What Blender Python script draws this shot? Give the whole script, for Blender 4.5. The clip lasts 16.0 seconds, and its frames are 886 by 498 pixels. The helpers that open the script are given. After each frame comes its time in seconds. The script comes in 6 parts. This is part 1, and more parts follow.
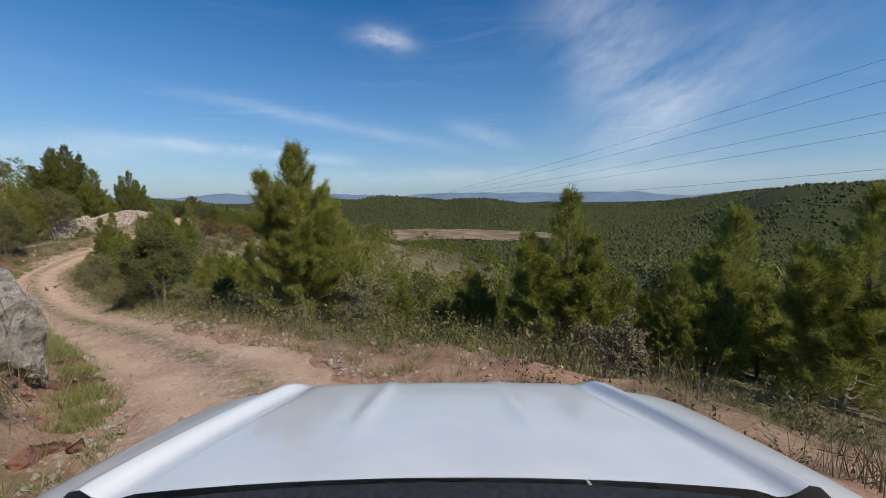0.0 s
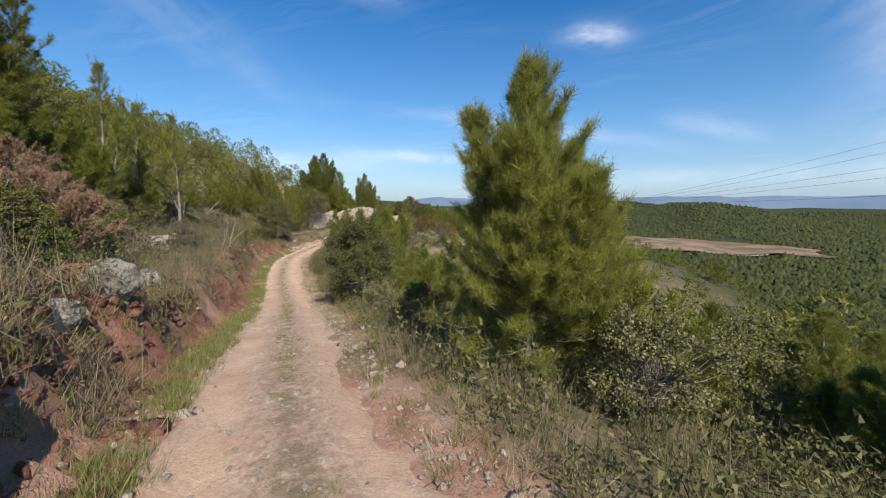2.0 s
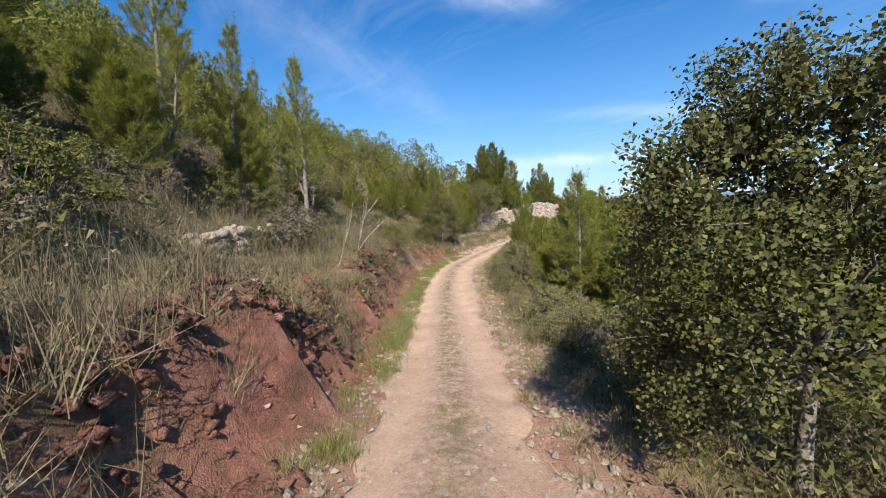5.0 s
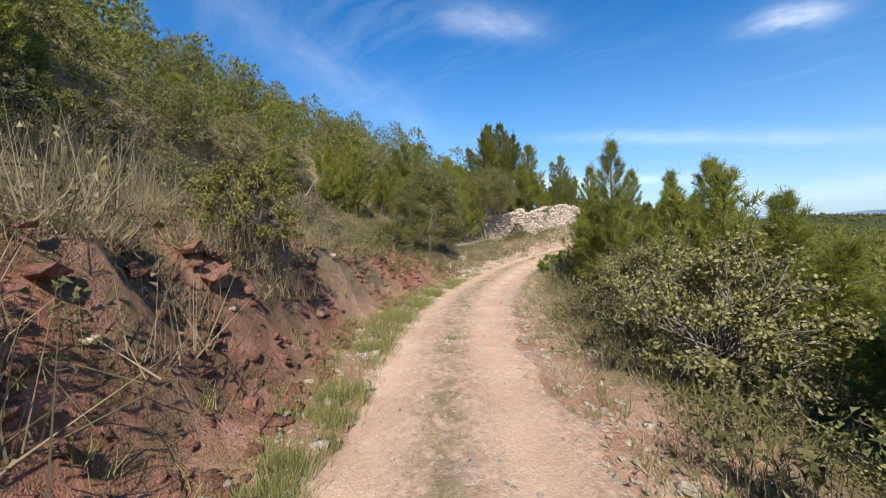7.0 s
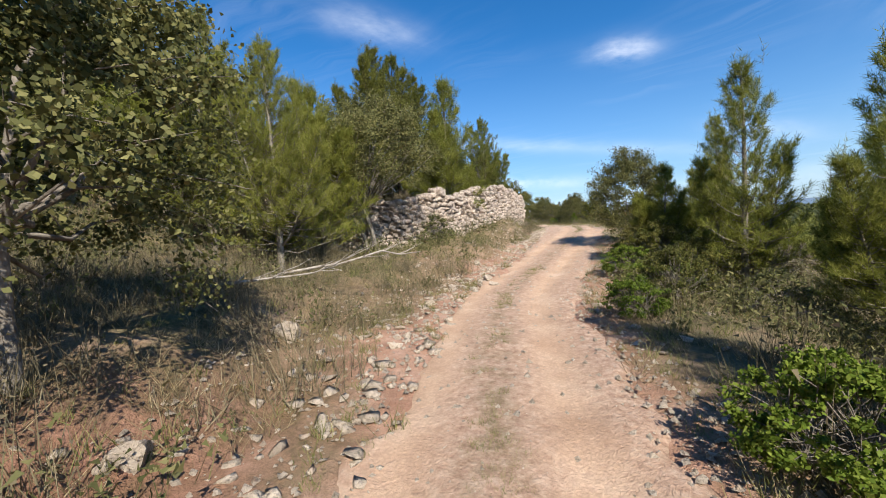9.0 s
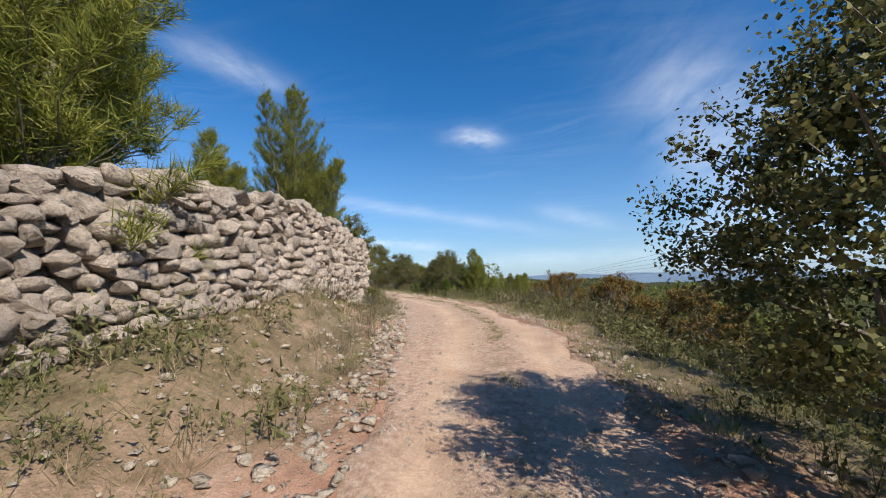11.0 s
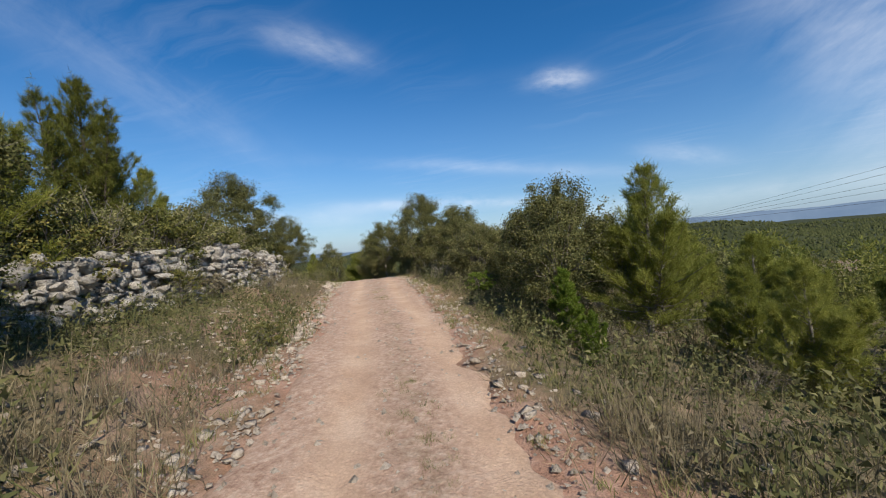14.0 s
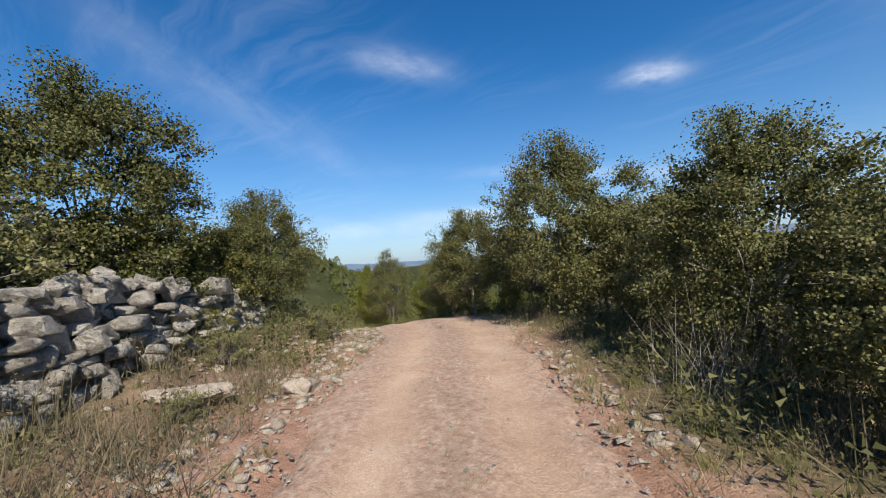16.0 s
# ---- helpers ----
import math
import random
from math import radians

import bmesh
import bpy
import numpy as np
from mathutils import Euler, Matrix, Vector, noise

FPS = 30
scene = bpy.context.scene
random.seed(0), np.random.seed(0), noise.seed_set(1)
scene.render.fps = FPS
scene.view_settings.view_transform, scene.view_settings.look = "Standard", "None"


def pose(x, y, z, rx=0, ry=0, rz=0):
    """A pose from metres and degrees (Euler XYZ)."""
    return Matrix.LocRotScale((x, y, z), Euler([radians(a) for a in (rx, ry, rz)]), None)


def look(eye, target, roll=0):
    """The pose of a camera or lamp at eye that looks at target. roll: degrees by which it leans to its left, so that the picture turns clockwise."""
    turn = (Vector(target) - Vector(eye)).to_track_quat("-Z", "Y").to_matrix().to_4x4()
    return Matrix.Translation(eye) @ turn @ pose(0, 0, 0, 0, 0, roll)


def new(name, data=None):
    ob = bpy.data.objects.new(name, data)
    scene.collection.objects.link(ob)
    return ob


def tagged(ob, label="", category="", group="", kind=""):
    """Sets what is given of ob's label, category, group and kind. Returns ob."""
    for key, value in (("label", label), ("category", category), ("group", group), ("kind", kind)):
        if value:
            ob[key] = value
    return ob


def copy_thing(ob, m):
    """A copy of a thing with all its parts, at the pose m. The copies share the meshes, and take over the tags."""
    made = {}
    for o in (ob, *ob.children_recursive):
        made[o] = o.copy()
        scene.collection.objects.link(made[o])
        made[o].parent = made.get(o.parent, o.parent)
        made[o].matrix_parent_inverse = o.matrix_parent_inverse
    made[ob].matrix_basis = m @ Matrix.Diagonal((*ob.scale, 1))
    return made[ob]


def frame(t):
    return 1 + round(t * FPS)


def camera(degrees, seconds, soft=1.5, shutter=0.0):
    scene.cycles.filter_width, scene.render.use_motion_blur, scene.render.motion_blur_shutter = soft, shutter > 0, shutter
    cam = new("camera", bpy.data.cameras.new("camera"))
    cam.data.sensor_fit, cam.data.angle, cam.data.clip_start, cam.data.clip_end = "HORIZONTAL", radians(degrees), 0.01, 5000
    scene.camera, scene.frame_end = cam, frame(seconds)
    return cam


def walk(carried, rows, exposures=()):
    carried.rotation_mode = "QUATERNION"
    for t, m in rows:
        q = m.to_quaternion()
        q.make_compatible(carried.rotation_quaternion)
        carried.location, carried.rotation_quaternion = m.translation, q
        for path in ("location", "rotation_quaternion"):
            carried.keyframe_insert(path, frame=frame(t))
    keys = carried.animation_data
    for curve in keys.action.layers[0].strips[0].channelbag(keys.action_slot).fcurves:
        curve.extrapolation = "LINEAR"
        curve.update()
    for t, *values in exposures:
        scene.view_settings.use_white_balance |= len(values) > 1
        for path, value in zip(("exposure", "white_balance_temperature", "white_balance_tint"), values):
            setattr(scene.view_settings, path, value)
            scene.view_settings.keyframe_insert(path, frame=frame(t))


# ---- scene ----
cam = camera(97.0, 16.0, 1.0)
PATH = [
    (0, (0.002, 0.002, 0.003), (0.001, 9.926, -1.224), -0.37),
    (0.5, (-0.356, 1.454, -0.179), (-1.518, 11.319, -1.334), 0.57),
    (1, (-0.825, 2.729, -0.312), (-3.156, 12.401, -1.315), -0.63),
    (1.5, (-1.482, 3.740, -0.438), (-5.066, 13.018, -1.474), 0.74),
    (2, (-2.264, 4.719, -0.590), (-6.930, 13.492, -1.718), 0.22),
    (2.5, (-3.135, 5.686, -0.709), (-8.913, 13.747, -1.987), -1.76),
    (3, (-4.321, 6.510, -0.866), (-11.064, 13.822, -1.897), 0.57),
    (3.5, (-5.542, 7.526, -0.971), (-12.954, 14.156, -2.022), -3.07),
    (3.7, (-6.083, 7.919, -1.032), (-13.691, 14.346, -1.928), -3.03),
    (5.8, (-15.599, 15.972, -3.016), (-23.468, 22.093, -3.795), -2.85),
    (6, (-16.668, 16.781, -3.158), (-24.511, 22.941, -3.885), -1.43),
    (6.5, (-19.379, 18.936, -3.426), (-27.121, 25.244, -3.947), -1.75),
    (7, (-22.351, 21.262, -3.485), (-29.956, 27.746, -3.843), -1.89),
    (7.5, (-25.350, 23.824, -3.470), (-32.888, 30.394, -3.562), -3.71),
    (8, (-28.265, 26.535, -3.439), (-35.294, 33.648, -3.480), -2.58),
    (8.5, (-30.687, 29.428, -3.450), (-37.011, 37.174, -3.482), -4.60),
    (9, (-32.930, 32.615, -3.541), (-38.491, 40.916, -3.943), -3.98),
    (9.5, (-34.667, 35.930, -3.380), (-39.299, 44.742, -2.437), -5.83),
    (10, (-36.224, 39.452, -3.312), (-40.261, 48.600, -3.414), -5.49),
    (10.2, (-36.754, 40.800, -3.270), (-40.308, 50.114, -2.484), -3.04),
    (12.3, (-38.466, 54.371, -2.130), (-40.000, 64.202, -1.130), -2.45),
    (12.5, (-38.818, 55.643, -2.045), (-40.648, 65.433, -1.147), -1.95),
    (13, (-39.696, 58.664, -1.990), (-42.275, 68.325, -2.076), -5.21),
    (13.5, (-40.761, 61.321, -1.894), (-44.428, 70.620, -1.608), -6.67),
    (14, (-42.159, 63.888, -1.828), (-46.595, 72.850, -1.844), -4.91),
    (14.5, (-43.746, 66.533, -1.822), (-48.743, 75.195, -1.817), -6.12),
    (15, (-45.609, 69.198, -1.756), (-51.013, 77.612, -1.684), -6.51),
    (15.5, (-47.498, 71.735, -1.654), (-53.210, 79.937, -1.318), -6.02),
    (16, (-49.492, 74.119, -1.559), (-55.624, 82.010, -1.202), -4.82),
]
walk(cam, [(t, look(eye, target, roll)) for t, eye, target, roll in PATH],
     [(0, -0.05, 6850, 10), (1.5, 0.18, 6850, 10), (3.0, 0.65, 6850, 10), (8.0, 0.65, 6850, 10), (9.0, 0.6, 6850, 10), (10.0, 0.58, 6850, 10), (12.5, 0.08, 6850, 10), (14.5, 0.2, 6850, 10), (16, 0.32, 6850, 10)])

# ---- sun and sky ----
SUN_AZ, SUN_EL = 127.0, 41.0  # degrees clockwise from +y, and above the horizon
sun_way = Vector((math.cos(radians(SUN_EL)) * math.sin(radians(SUN_AZ)), math.cos(radians(SUN_EL)) * math.cos(radians(SUN_AZ)), math.sin(radians(SUN_EL))))
sun = new("sun", bpy.data.lights.new("sun", "SUN"))
sun.data.energy, sun.data.angle, sun.data.color = 5.0, radians(0.53), (1.0, 0.95, 0.87)
sun.matrix_world = look(sun_way * 100, (0, 0, 0))

world = bpy.data.worlds.new("sky")
scene.world = world
world.use_nodes = True


class Nodes:
    """A short hand for node trees."""

    def __init__(self, tree):
        self.tree = tree
        tree.nodes.clear()

    def add(self, kind, **sets):
        node = self.tree.nodes.new("ShaderNode" + kind)
        for key, value in sets.items():
            if key in node.inputs:
                slot = node.inputs[key]
                if isinstance(value, bpy.types.NodeSocket):
                    self.tree.links.new(value, slot)
                else:
                    slot.default_value = value
            else:
                setattr(node, key, value)
        return node

    def link(self, a, b):
        self.tree.links.new(a, b)

    def math(self, op, a, b=0.0, clamp=False):
        node = self.tree.nodes.new("ShaderNodeMath")
        node.operation, node.use_clamp = op, clamp
        for slot, value in zip(node.inputs, (a, b)):
            if isinstance(value, bpy.types.NodeSocket):
                self.tree.links.new(value, slot)
            else:
                slot.default_value = value
        return node.outputs[0]

    def mix(self, fac, a, b, blend="MIX"):
        node = self.tree.nodes.new("ShaderNodeMix")
        node.data_type, node.blend_type = "RGBA", blend
        for k, value in ((0, fac), (6, a), (7, b)):
            if isinstance(value, bpy.types.NodeSocket):
                self.tree.links.new(value, node.inputs[k])
            elif k:
                node.inputs[k].default_value = (*value, 1) if len(value) == 3 else value
            else:
                node.inputs[k].default_value = value
        return node.outputs[2]

    def ramp(self, fac, stops):
        node = self.tree.nodes.new("ShaderNodeValToRGB")
        els = node.color_ramp.elements
        while len(els) < len(stops):
            els.new(0.5)
        for el, (pos, col) in zip(els, stops):
            el.position = pos
            el.color = (*col, 1) if hasattr(col, "__len__") else (col, col, col, 1)
        self.tree.links.new(fac, node.inputs[0])
        return node.outputs[0]

    def noise(self, vec, scale, detail=4.0, rough=0.55, kind="NoiseTexture"):
        node = self.tree.nodes.new("Shader" + "NodeTexNoise")
        node.inputs["Scale"].default_value, node.inputs["Detail"].default_value, node.inputs["Roughness"].default_value = scale, detail, rough
        if vec is not None:
            self.tree.links.new(vec, node.inputs["Vector"])
        return node.outputs["Fac"]


def build_sky():
    n = Nodes(world.node_tree)
    sky = n.add("TexSky", sky_type="NISHITA", sun_disc=False)
    sky.sun_elevation, sky.sun_rotation = radians(SUN_EL), radians(SUN_AZ)
    sky.altitude, sky.air_density, sky.dust_density, sky.ozone_density = 500.0, 1.0, 0.4, 3.5
    way = n.add("TexCoord").outputs["Generated"]
    # thin high cloud: streaks drawn on a high flat layer, each in its own part of the sky
    sep = n.add("SeparateXYZ", Vector=way)
    high = n.math("MAXIMUM", sep.outputs[2], 0.03)
    u, v = n.math("DIVIDE", sep.outputs[0], high), n.math("DIVIDE", sep.outputs[1], high)
    plane = n.add("CombineXYZ", X=u, Y=v, Z=0.0).outputs[0]
    warp = n.add("TexNoise", Vector=plane, Scale=0.9, Detail=3.0).outputs["Color"]
    bent = n.add("VectorMath", operation="MULTIPLY_ADD")
    n.link(warp, bent.inputs[0])
    bent.inputs[1].default_value = (0.9, 0.9, 0.0)
    n.link(plane, bent.inputs[2])
    stretch = n.add("Mapping")
    n.link(bent.outputs[0], stretch.inputs["Vector"])
    stretch.inputs["Rotation"].default_value = (0, 0, radians(-28))
    stretch.inputs["Scale"].default_value = (0.35, 2.4, 1)
    fine = n.noise(stretch.outputs[0], 2.2, 8.0, 0.62)
    soft = n.noise(plane, 0.55, 3.0, 0.5)
    wisps = n.math("MULTIPLY", n.ramp(fine, [(0.46, 0.0), (0.78, 1.0)]), n.ramp(soft, [(0.46, 0.0), (0.72, 1.0)]))
    total = n.math("MULTIPLY", wisps, 0.12)
    # cloud patches: way to the middle, tightness along and across, slant, strength
    for mid, along, across, slant, power, scale in CLOUDS:
        m = Vector(mid).normalized()
        right = m.cross(Vector((0, 0, 1))).normalized()
        up = right.cross(m)
        a, b = right * math.cos(slant) + up * math.sin(slant), up * math.cos(slant) - right * math.sin(slant)
        da = n.add("VectorMath", operation="DOT_PRODUCT")
        n.link(way, da.inputs[0])
        da.inputs[1].default_value = a
        db = n.add("VectorMath", operation="DOT_PRODUCT")
        n.link(way, db.inputs[0])
        db.inputs[1].default_value = b
        dm = n.add("VectorMath", operation="DOT_PRODUCT")
        n.link(way, dm.inputs[0])
        dm.inputs[1].default_value = m
        qa, qb = n.math("DIVIDE", da.outputs["Value"], along), n.math("DIVIDE", db.outputs["Value"], across)
        r2 = n.math("ADD", n.math("MULTIPLY", qa, qa), n.math("MULTIPLY", qb, qb))
        bump = n.math("MULTIPLY", n.math("POWER", 2.718, n.math("MULTIPLY", r2, -1.0)), n.math("GREATER_THAN", dm.outputs["Value"], 0.0))
        local = n.add("CombineXYZ", X=n.math("MULTIPLY", da.outputs["Value"], 0.45), Y=db.outputs["Value"], Z=along).outputs[0]
        tex = n.noise(local, scale, 7.0, 0.6)
        total = n.math("ADD", total, n.math("MULTIPLY", n.math("MULTIPLY", bump, power), n.ramp(tex, [(0.36, 0.0), (0.66, 1.0)])))
    cover = n.math("MINIMUM", total, 0.85)
    tone = n.add("HueSaturation", Color=sky.outputs[0], Saturation=SKY_SAT, Value=1.0)
    # milky air low over the horizon
    low = n.ramp(sep.outputs[2], [(0.0, 0.8), (0.06, 0.55), (0.2, 0.22), (0.42, 0.0)])
    hazy = n.mix(low, n.mix(1.0, tone.outputs[0], (0.98, 1.03, 1.10), "MULTIPLY"), (2.15, 3.35, 5.2))
    col = n.mix(cover, hazy, (8.6, 9.0, 9.8))
    bg = n.add("Background", Color=col, Strength=SKY_POWER)
    out = n.add("OutputWorld")
    n.link(bg.outputs[0], out.inputs["Surface"])


SKY_SAT, SKY_POWER = 1.34, 0.110
CLOUDS = [((-0.129, 0.926, 0.358), 0.055, 0.022, -0.12, 0.75, 11.0), ((0.37, 0.86, 0.28), 0.10, 0.20, 0.5, 0.40, 9.0),
          ((0.47, 0.80, 0.20), 0.22, 0.10, 0.5, 0.30, 9.0), ((-0.42, 0.90, 0.112), 0.20, 0.014, -0.06, 0.8, 8.0),
          ((-0.59, 0.66, 0.46), 0.10, 0.03, -0.2, 0.40, 9.0), ((-0.84, 0.42, 0.38), 0.26, 0.05, -0.5, 0.18, 7.0),
          ((-0.30, 0.94, 0.19), 0.30, 0.015, -0.15, 0.25, 8.0), ((0.10, 0.97, 0.155), 0.08, 0.02, -0.3, 0.30, 11.0),
          ((-0.78, 0.62, 0.10), 0.30, 0.03, 0.0, 0.35, 7.0), ((0.10, 0.98, 0.06), 0.6, 0.02, 0.0, 0.25, 9.0)]
build_sky()
# ---- lie of the land: a numpy height function round the track ----
CAR_EYE = 1.8
TRACK = [(1.4, -22.0, -1.2, -4.0), (1.0, -14.0, -1.35, -3.0), (0.4, -7.0, -1.55, -1.8)]
TRACK += [(e[0], e[1], e[2] - CAR_EYE, t) for t, e, g, r in PATH]
TRACK += [(-52.2, 77.6, -3.25, 16.7), (-55.2, 81.6, -3.2, 17.5), (-58.6, 84.6, -3.45, 18.3), (-64.0, 87.0, -4.6, 19.5),
          (-74.0, 88.5, -7.2, 21.5), (-92.0, 88.0, -11.0, 25.0)]


def smooth_track():
    p = np.array(TRACK, float)
    s = np.r_[0, np.cumsum(np.hypot(*np.diff(p[:, :2], axis=0).T))]
    u = np.arange(0, s[-1], 0.4)
    q = np.stack([np.interp(u, s, p[:, k]) for k in range(4)], 1)
    ker = np.hanning(11) / np.hanning(11).sum()
    pad = np.pad(q, ((5, 5), (0, 0)), "edge")
    for k in range(3):
        q[:, k] = np.convolve(pad[:, k], ker, "valid")
    return q


ROAD = smooth_track()
TAN = np.gradient(ROAD[:, :2], axis=0)
TAN /= np.linalg.norm(TAN, axis=1, keepdims=True)


def lattice(ix, iy, seed):
    h = (ix * 374761393 + iy * 668265263 + seed * 974711) & 0xFFFFFFFF
    h = ((h ^ (h >> 13)) * 1274126177) & 0xFFFFFFFF
    return ((h ^ (h >> 16)) & 0xFFFF) / 65535.0


def vnoise(x, y, seed=0):
    ix, iy = np.floor(x).astype(np.int64), np.floor(y).astype(np.int64)
    fx, fy = x - ix, y - iy
    fx, fy = fx * fx * (3 - 2 * fx), fy * fy * (3 - 2 * fy)
    a, b = lattice(ix, iy, seed), lattice(ix + 1, iy, seed)
    c, d = lattice(ix, iy + 1, seed), lattice(ix + 1, iy + 1, seed)
    return (a + (b - a) * fx) * (1 - fy) + (c + (d - c) * fx) * fy - 0.5


def fbm(x, y, seed=0, octaves=3):
    return sum(vnoise(x * 2**k + 17.3 * k, y * 2**k - 9.1 * k, seed + k) / 2**k for k in range(octaves))


def step(a, b, x):
    u = np.clip((x - a) / (b - a), 0, 1)
    return u * u * (3 - 2 * u)


# cross-section by the time at which the car passes: road edges, bank foot, bank height and width, slopes
KEY_T = [-4, 0, 1.5, 3, 3.7, 6, 7, 8, 8.6, 9.2, 10, 11, 12.3, 13, 14, 15, 16, 18, 25]
EDGE_L = [1.6, 2.2, 1.7, 1.3, 1.25, 1.2, 1.15, 1.05, 1.0, 1.0, 1.1, 1.3, 2.1, 2.3, 2.0, 1.9, 2.0, 1.8, 1.6]
EDGE_R = [1.5, 0.9, 1.2, 0.9, 0.8, 1.1, 1.2, 1.3, 1.5, 1.5, 1.6, 1.6, 1.3, 0.9, 1.0, 1.1, 1.5, 1.5, 1.5]
BANK_FOOT = [2.2, 3.2, 2.3, 1.75, 1.75, 1.9, 1.95, 2.1, 2.2, 2.1, 2.2, 2.2, 2.7, 2.8, 2.5, 2.4, 2.5, 2.8, 3.0]
BANK_H = [1.2, 0.7, 0.9, 1.0, 1.05, 1.3, 1.7, 1.65, 1.0, 0.75, 0.4, 0.4, 0.9, 0.75, 0.7, 0.6, 0.5, 0.3, 0.3]
BANK_W = [1.2, 1.8, 1.0, 0.65, 0.6, 0.7, 0.8, 0.9, 1.2, 1.6, 2.0, 1.8, 1.4, 1.8, 2.0, 2.0, 2.0, 2.0, 2.0]
SLOPE_L = [0.45, 0.42, 0.5, 0.55, 0.56, 0.56, 0.55, 0.46, 0.36, 0.24, 0.14, 0.12, 0.2, 0.16, 0.12, 0.09, 0.08, 0.08, 0.1]
VERGE_R = [0.8, 1.6, 1.2, 0.9, 0.9, 0.8, 0.8, 0.8, 1.0, 1.0, 1.0, 1.2, 1.0, 1.4, 1.4, 1.2, 1.2, 1.2, 1.2]
SLOPE_R = [0.3, 0.26, 0.27, 0.3, 0.32, 0.32, 0.32, 0.34, 0.36, 0.36, 0.32, 0.34, 0.4, 0.36, 0.28, 0.2, 0.14, 0.14, 0.14]


def roadside(x, y):
    """Signed offset from the track (left is positive), the track's height and its time there."""
    d2 = (x[:, None] - ROAD[None, :, 0]) ** 2 + (y[:, None] - ROAD[None, :, 1]) ** 2
    k = d2.argmin(1)
    dist = np.sqrt(d2[np.arange(len(x)), k])
    dx, dy = x - ROAD[k, 0], y - ROAD[k, 1]
    side = TAN[k, 0] * dy - TAN[k, 1] * dx
    w = np.exp(-(np.sqrt(d2) - dist[:, None]) / (0.12 + 0.1 * dist[:, None]))
    w /= w.sum(1, keepdims=True)
    return np.where(side >= 0, dist, -dist), w @ ROAD[:, 2], w @ ROAD[:, 3]


def far_land(x, y):
    """Valley, forest ridges and plateau beyond the near slopes."""
    r, b = np.hypot(x, y), np.degrees(np.arctan2(x, y))
    z = -62 + 10 * fbm(x / 160, y / 160, 5)
    # long wooded ridge across the valley
    crest = 62 * step(-75, -50, b) * (1 - step(9, 20, b)) + 8 * step(13, 27, b) * (1 - step(27, 60, b))
    z += crest * np.exp(-((r - 980) / 330) ** 2) * (1 + 0.34 * fbm(b / 6, r / 400, 9))
    # plateau with a cliff line, to the east
    plateau = 78 * step(27, 43, b) * (1 - step(110, 140, b))
    z += plateau * step(430, 760, r - 90 * fbm(b / 6, r / 300, 12)) * (1 - 0.3 * step(1100, 1800, r))
    # second ridges
    z += (38 + 22 * fbm(b / 9, r / 900, 15)) * np.exp(-((r - 1900) / 420) ** 2)
    z += (45 + 18 * fbm(b / 12, r / 900, 18)) * np.exp(-((r - 3000) / 600) ** 2)
    # the flank of the home hill, to the west
    z += 96 * np.exp(-(((x + 270) / 130) ** 2 + ((y - 90) / 150) ** 2))
    z += 75 * np.exp(-(((x + 140) / 120) ** 2 + ((y + 120) / 160) ** 2))
    return z


def near_land(x, y):
    d, zr, t = roadside(x, y)
    par = [np.interp(t, KEY_T, v) for v in (EDGE_L, EDGE_R, BANK_FOOT, BANK_H, BANK_W, SLOPE_L, VERGE_R, SLOPE_R)]
    el, er, bf, bh, bw, sl, vr, sr = par
    rough = fbm(x / 1.1, y / 1.1, 3) * 0.22 + fbm(x / 4, y / 4, 4, 2) * 0.4
    face = step(bf - 0.4, bf + 0.3, d) * (1 - step(bf + bw, bf + bw + 1.6, d)) * (1 - step(8.4, 9.2, t)) * step(1.2, 2.0, t)
    rough = rough + face * (0.7 * fbm(x / 0.8, y / 0.8, 6) + 0.25 * fbm(x / 0.35, y / 0.35, 16, 2))
    dl = d + 0.5 * fbm(x / 1.6, y / 1.6, 7)
    left = 0.06 * np.clip(dl - el, 0, None) + bh * step(bf, bf + bw, dl)
    up = np.clip(dl - bf - bw * 0.7, 0, None)
    up = up**2 / (up + 2.6)
    left += 34 * (1 - np.exp(-1.12 * sl * up / 34))
    left += step(7, 24, d) * 7.5 * np.exp(-(((x + 62) / 30) ** 2) - ((y - 27) / 26) ** 2)
    dr = -d + 0.4 * fbm(x / 1.6, y / 1.6, 8)
    down = np.clip(dr - er - vr, 0, None)
    right = -0.05 * np.clip(dr - er, 0, None) - 62 * (1 - np.exp(-sr * down**2 / (down + 0.8) / 62))
    off = step(0, 1.6, np.where(d > 0, dl - el, dr - er))
    z = zr + np.where(d > 0, left, right) + off * rough
    rut = np.exp(-((np.abs(d - 0.05) - 0.72) / 0.26) ** 2)
    z += (1 - off) * (-0.05 * rut + 0.03 * vnoise(x / 0.5, y / 0.5, 2))
    return z, d, t


def land(x, y):
    x, y = np.atleast_1d(np.asarray(x, float)), np.atleast_1d(np.asarray(y, float))
    z, d, t = np.zeros_like(x), np.zeros_like(x), np.zeros_like(x)
    for i in range(0, len(x), 8192):
        j = slice(i, i + 8192)
        z[j], d[j], t[j] = near_land(x[j], y[j])
    w = step(70, 210, np.abs(d))
    if w.max() > 0:
        z = z * (1 - w) + far_land(x, y) * w
    # wooded hill beyond the end of the track
    if x.min() < -80:
        z = np.maximum(z, -40 + 56 * np.exp(-(((x + 203) / 65) ** 2) - ((y - 141) / 65) ** 2) + 3 * fbm(x / 30, y / 30, 44))
    return z, d, t


def ground_z(x, y):
    return float(land([x], [y])[0][0])

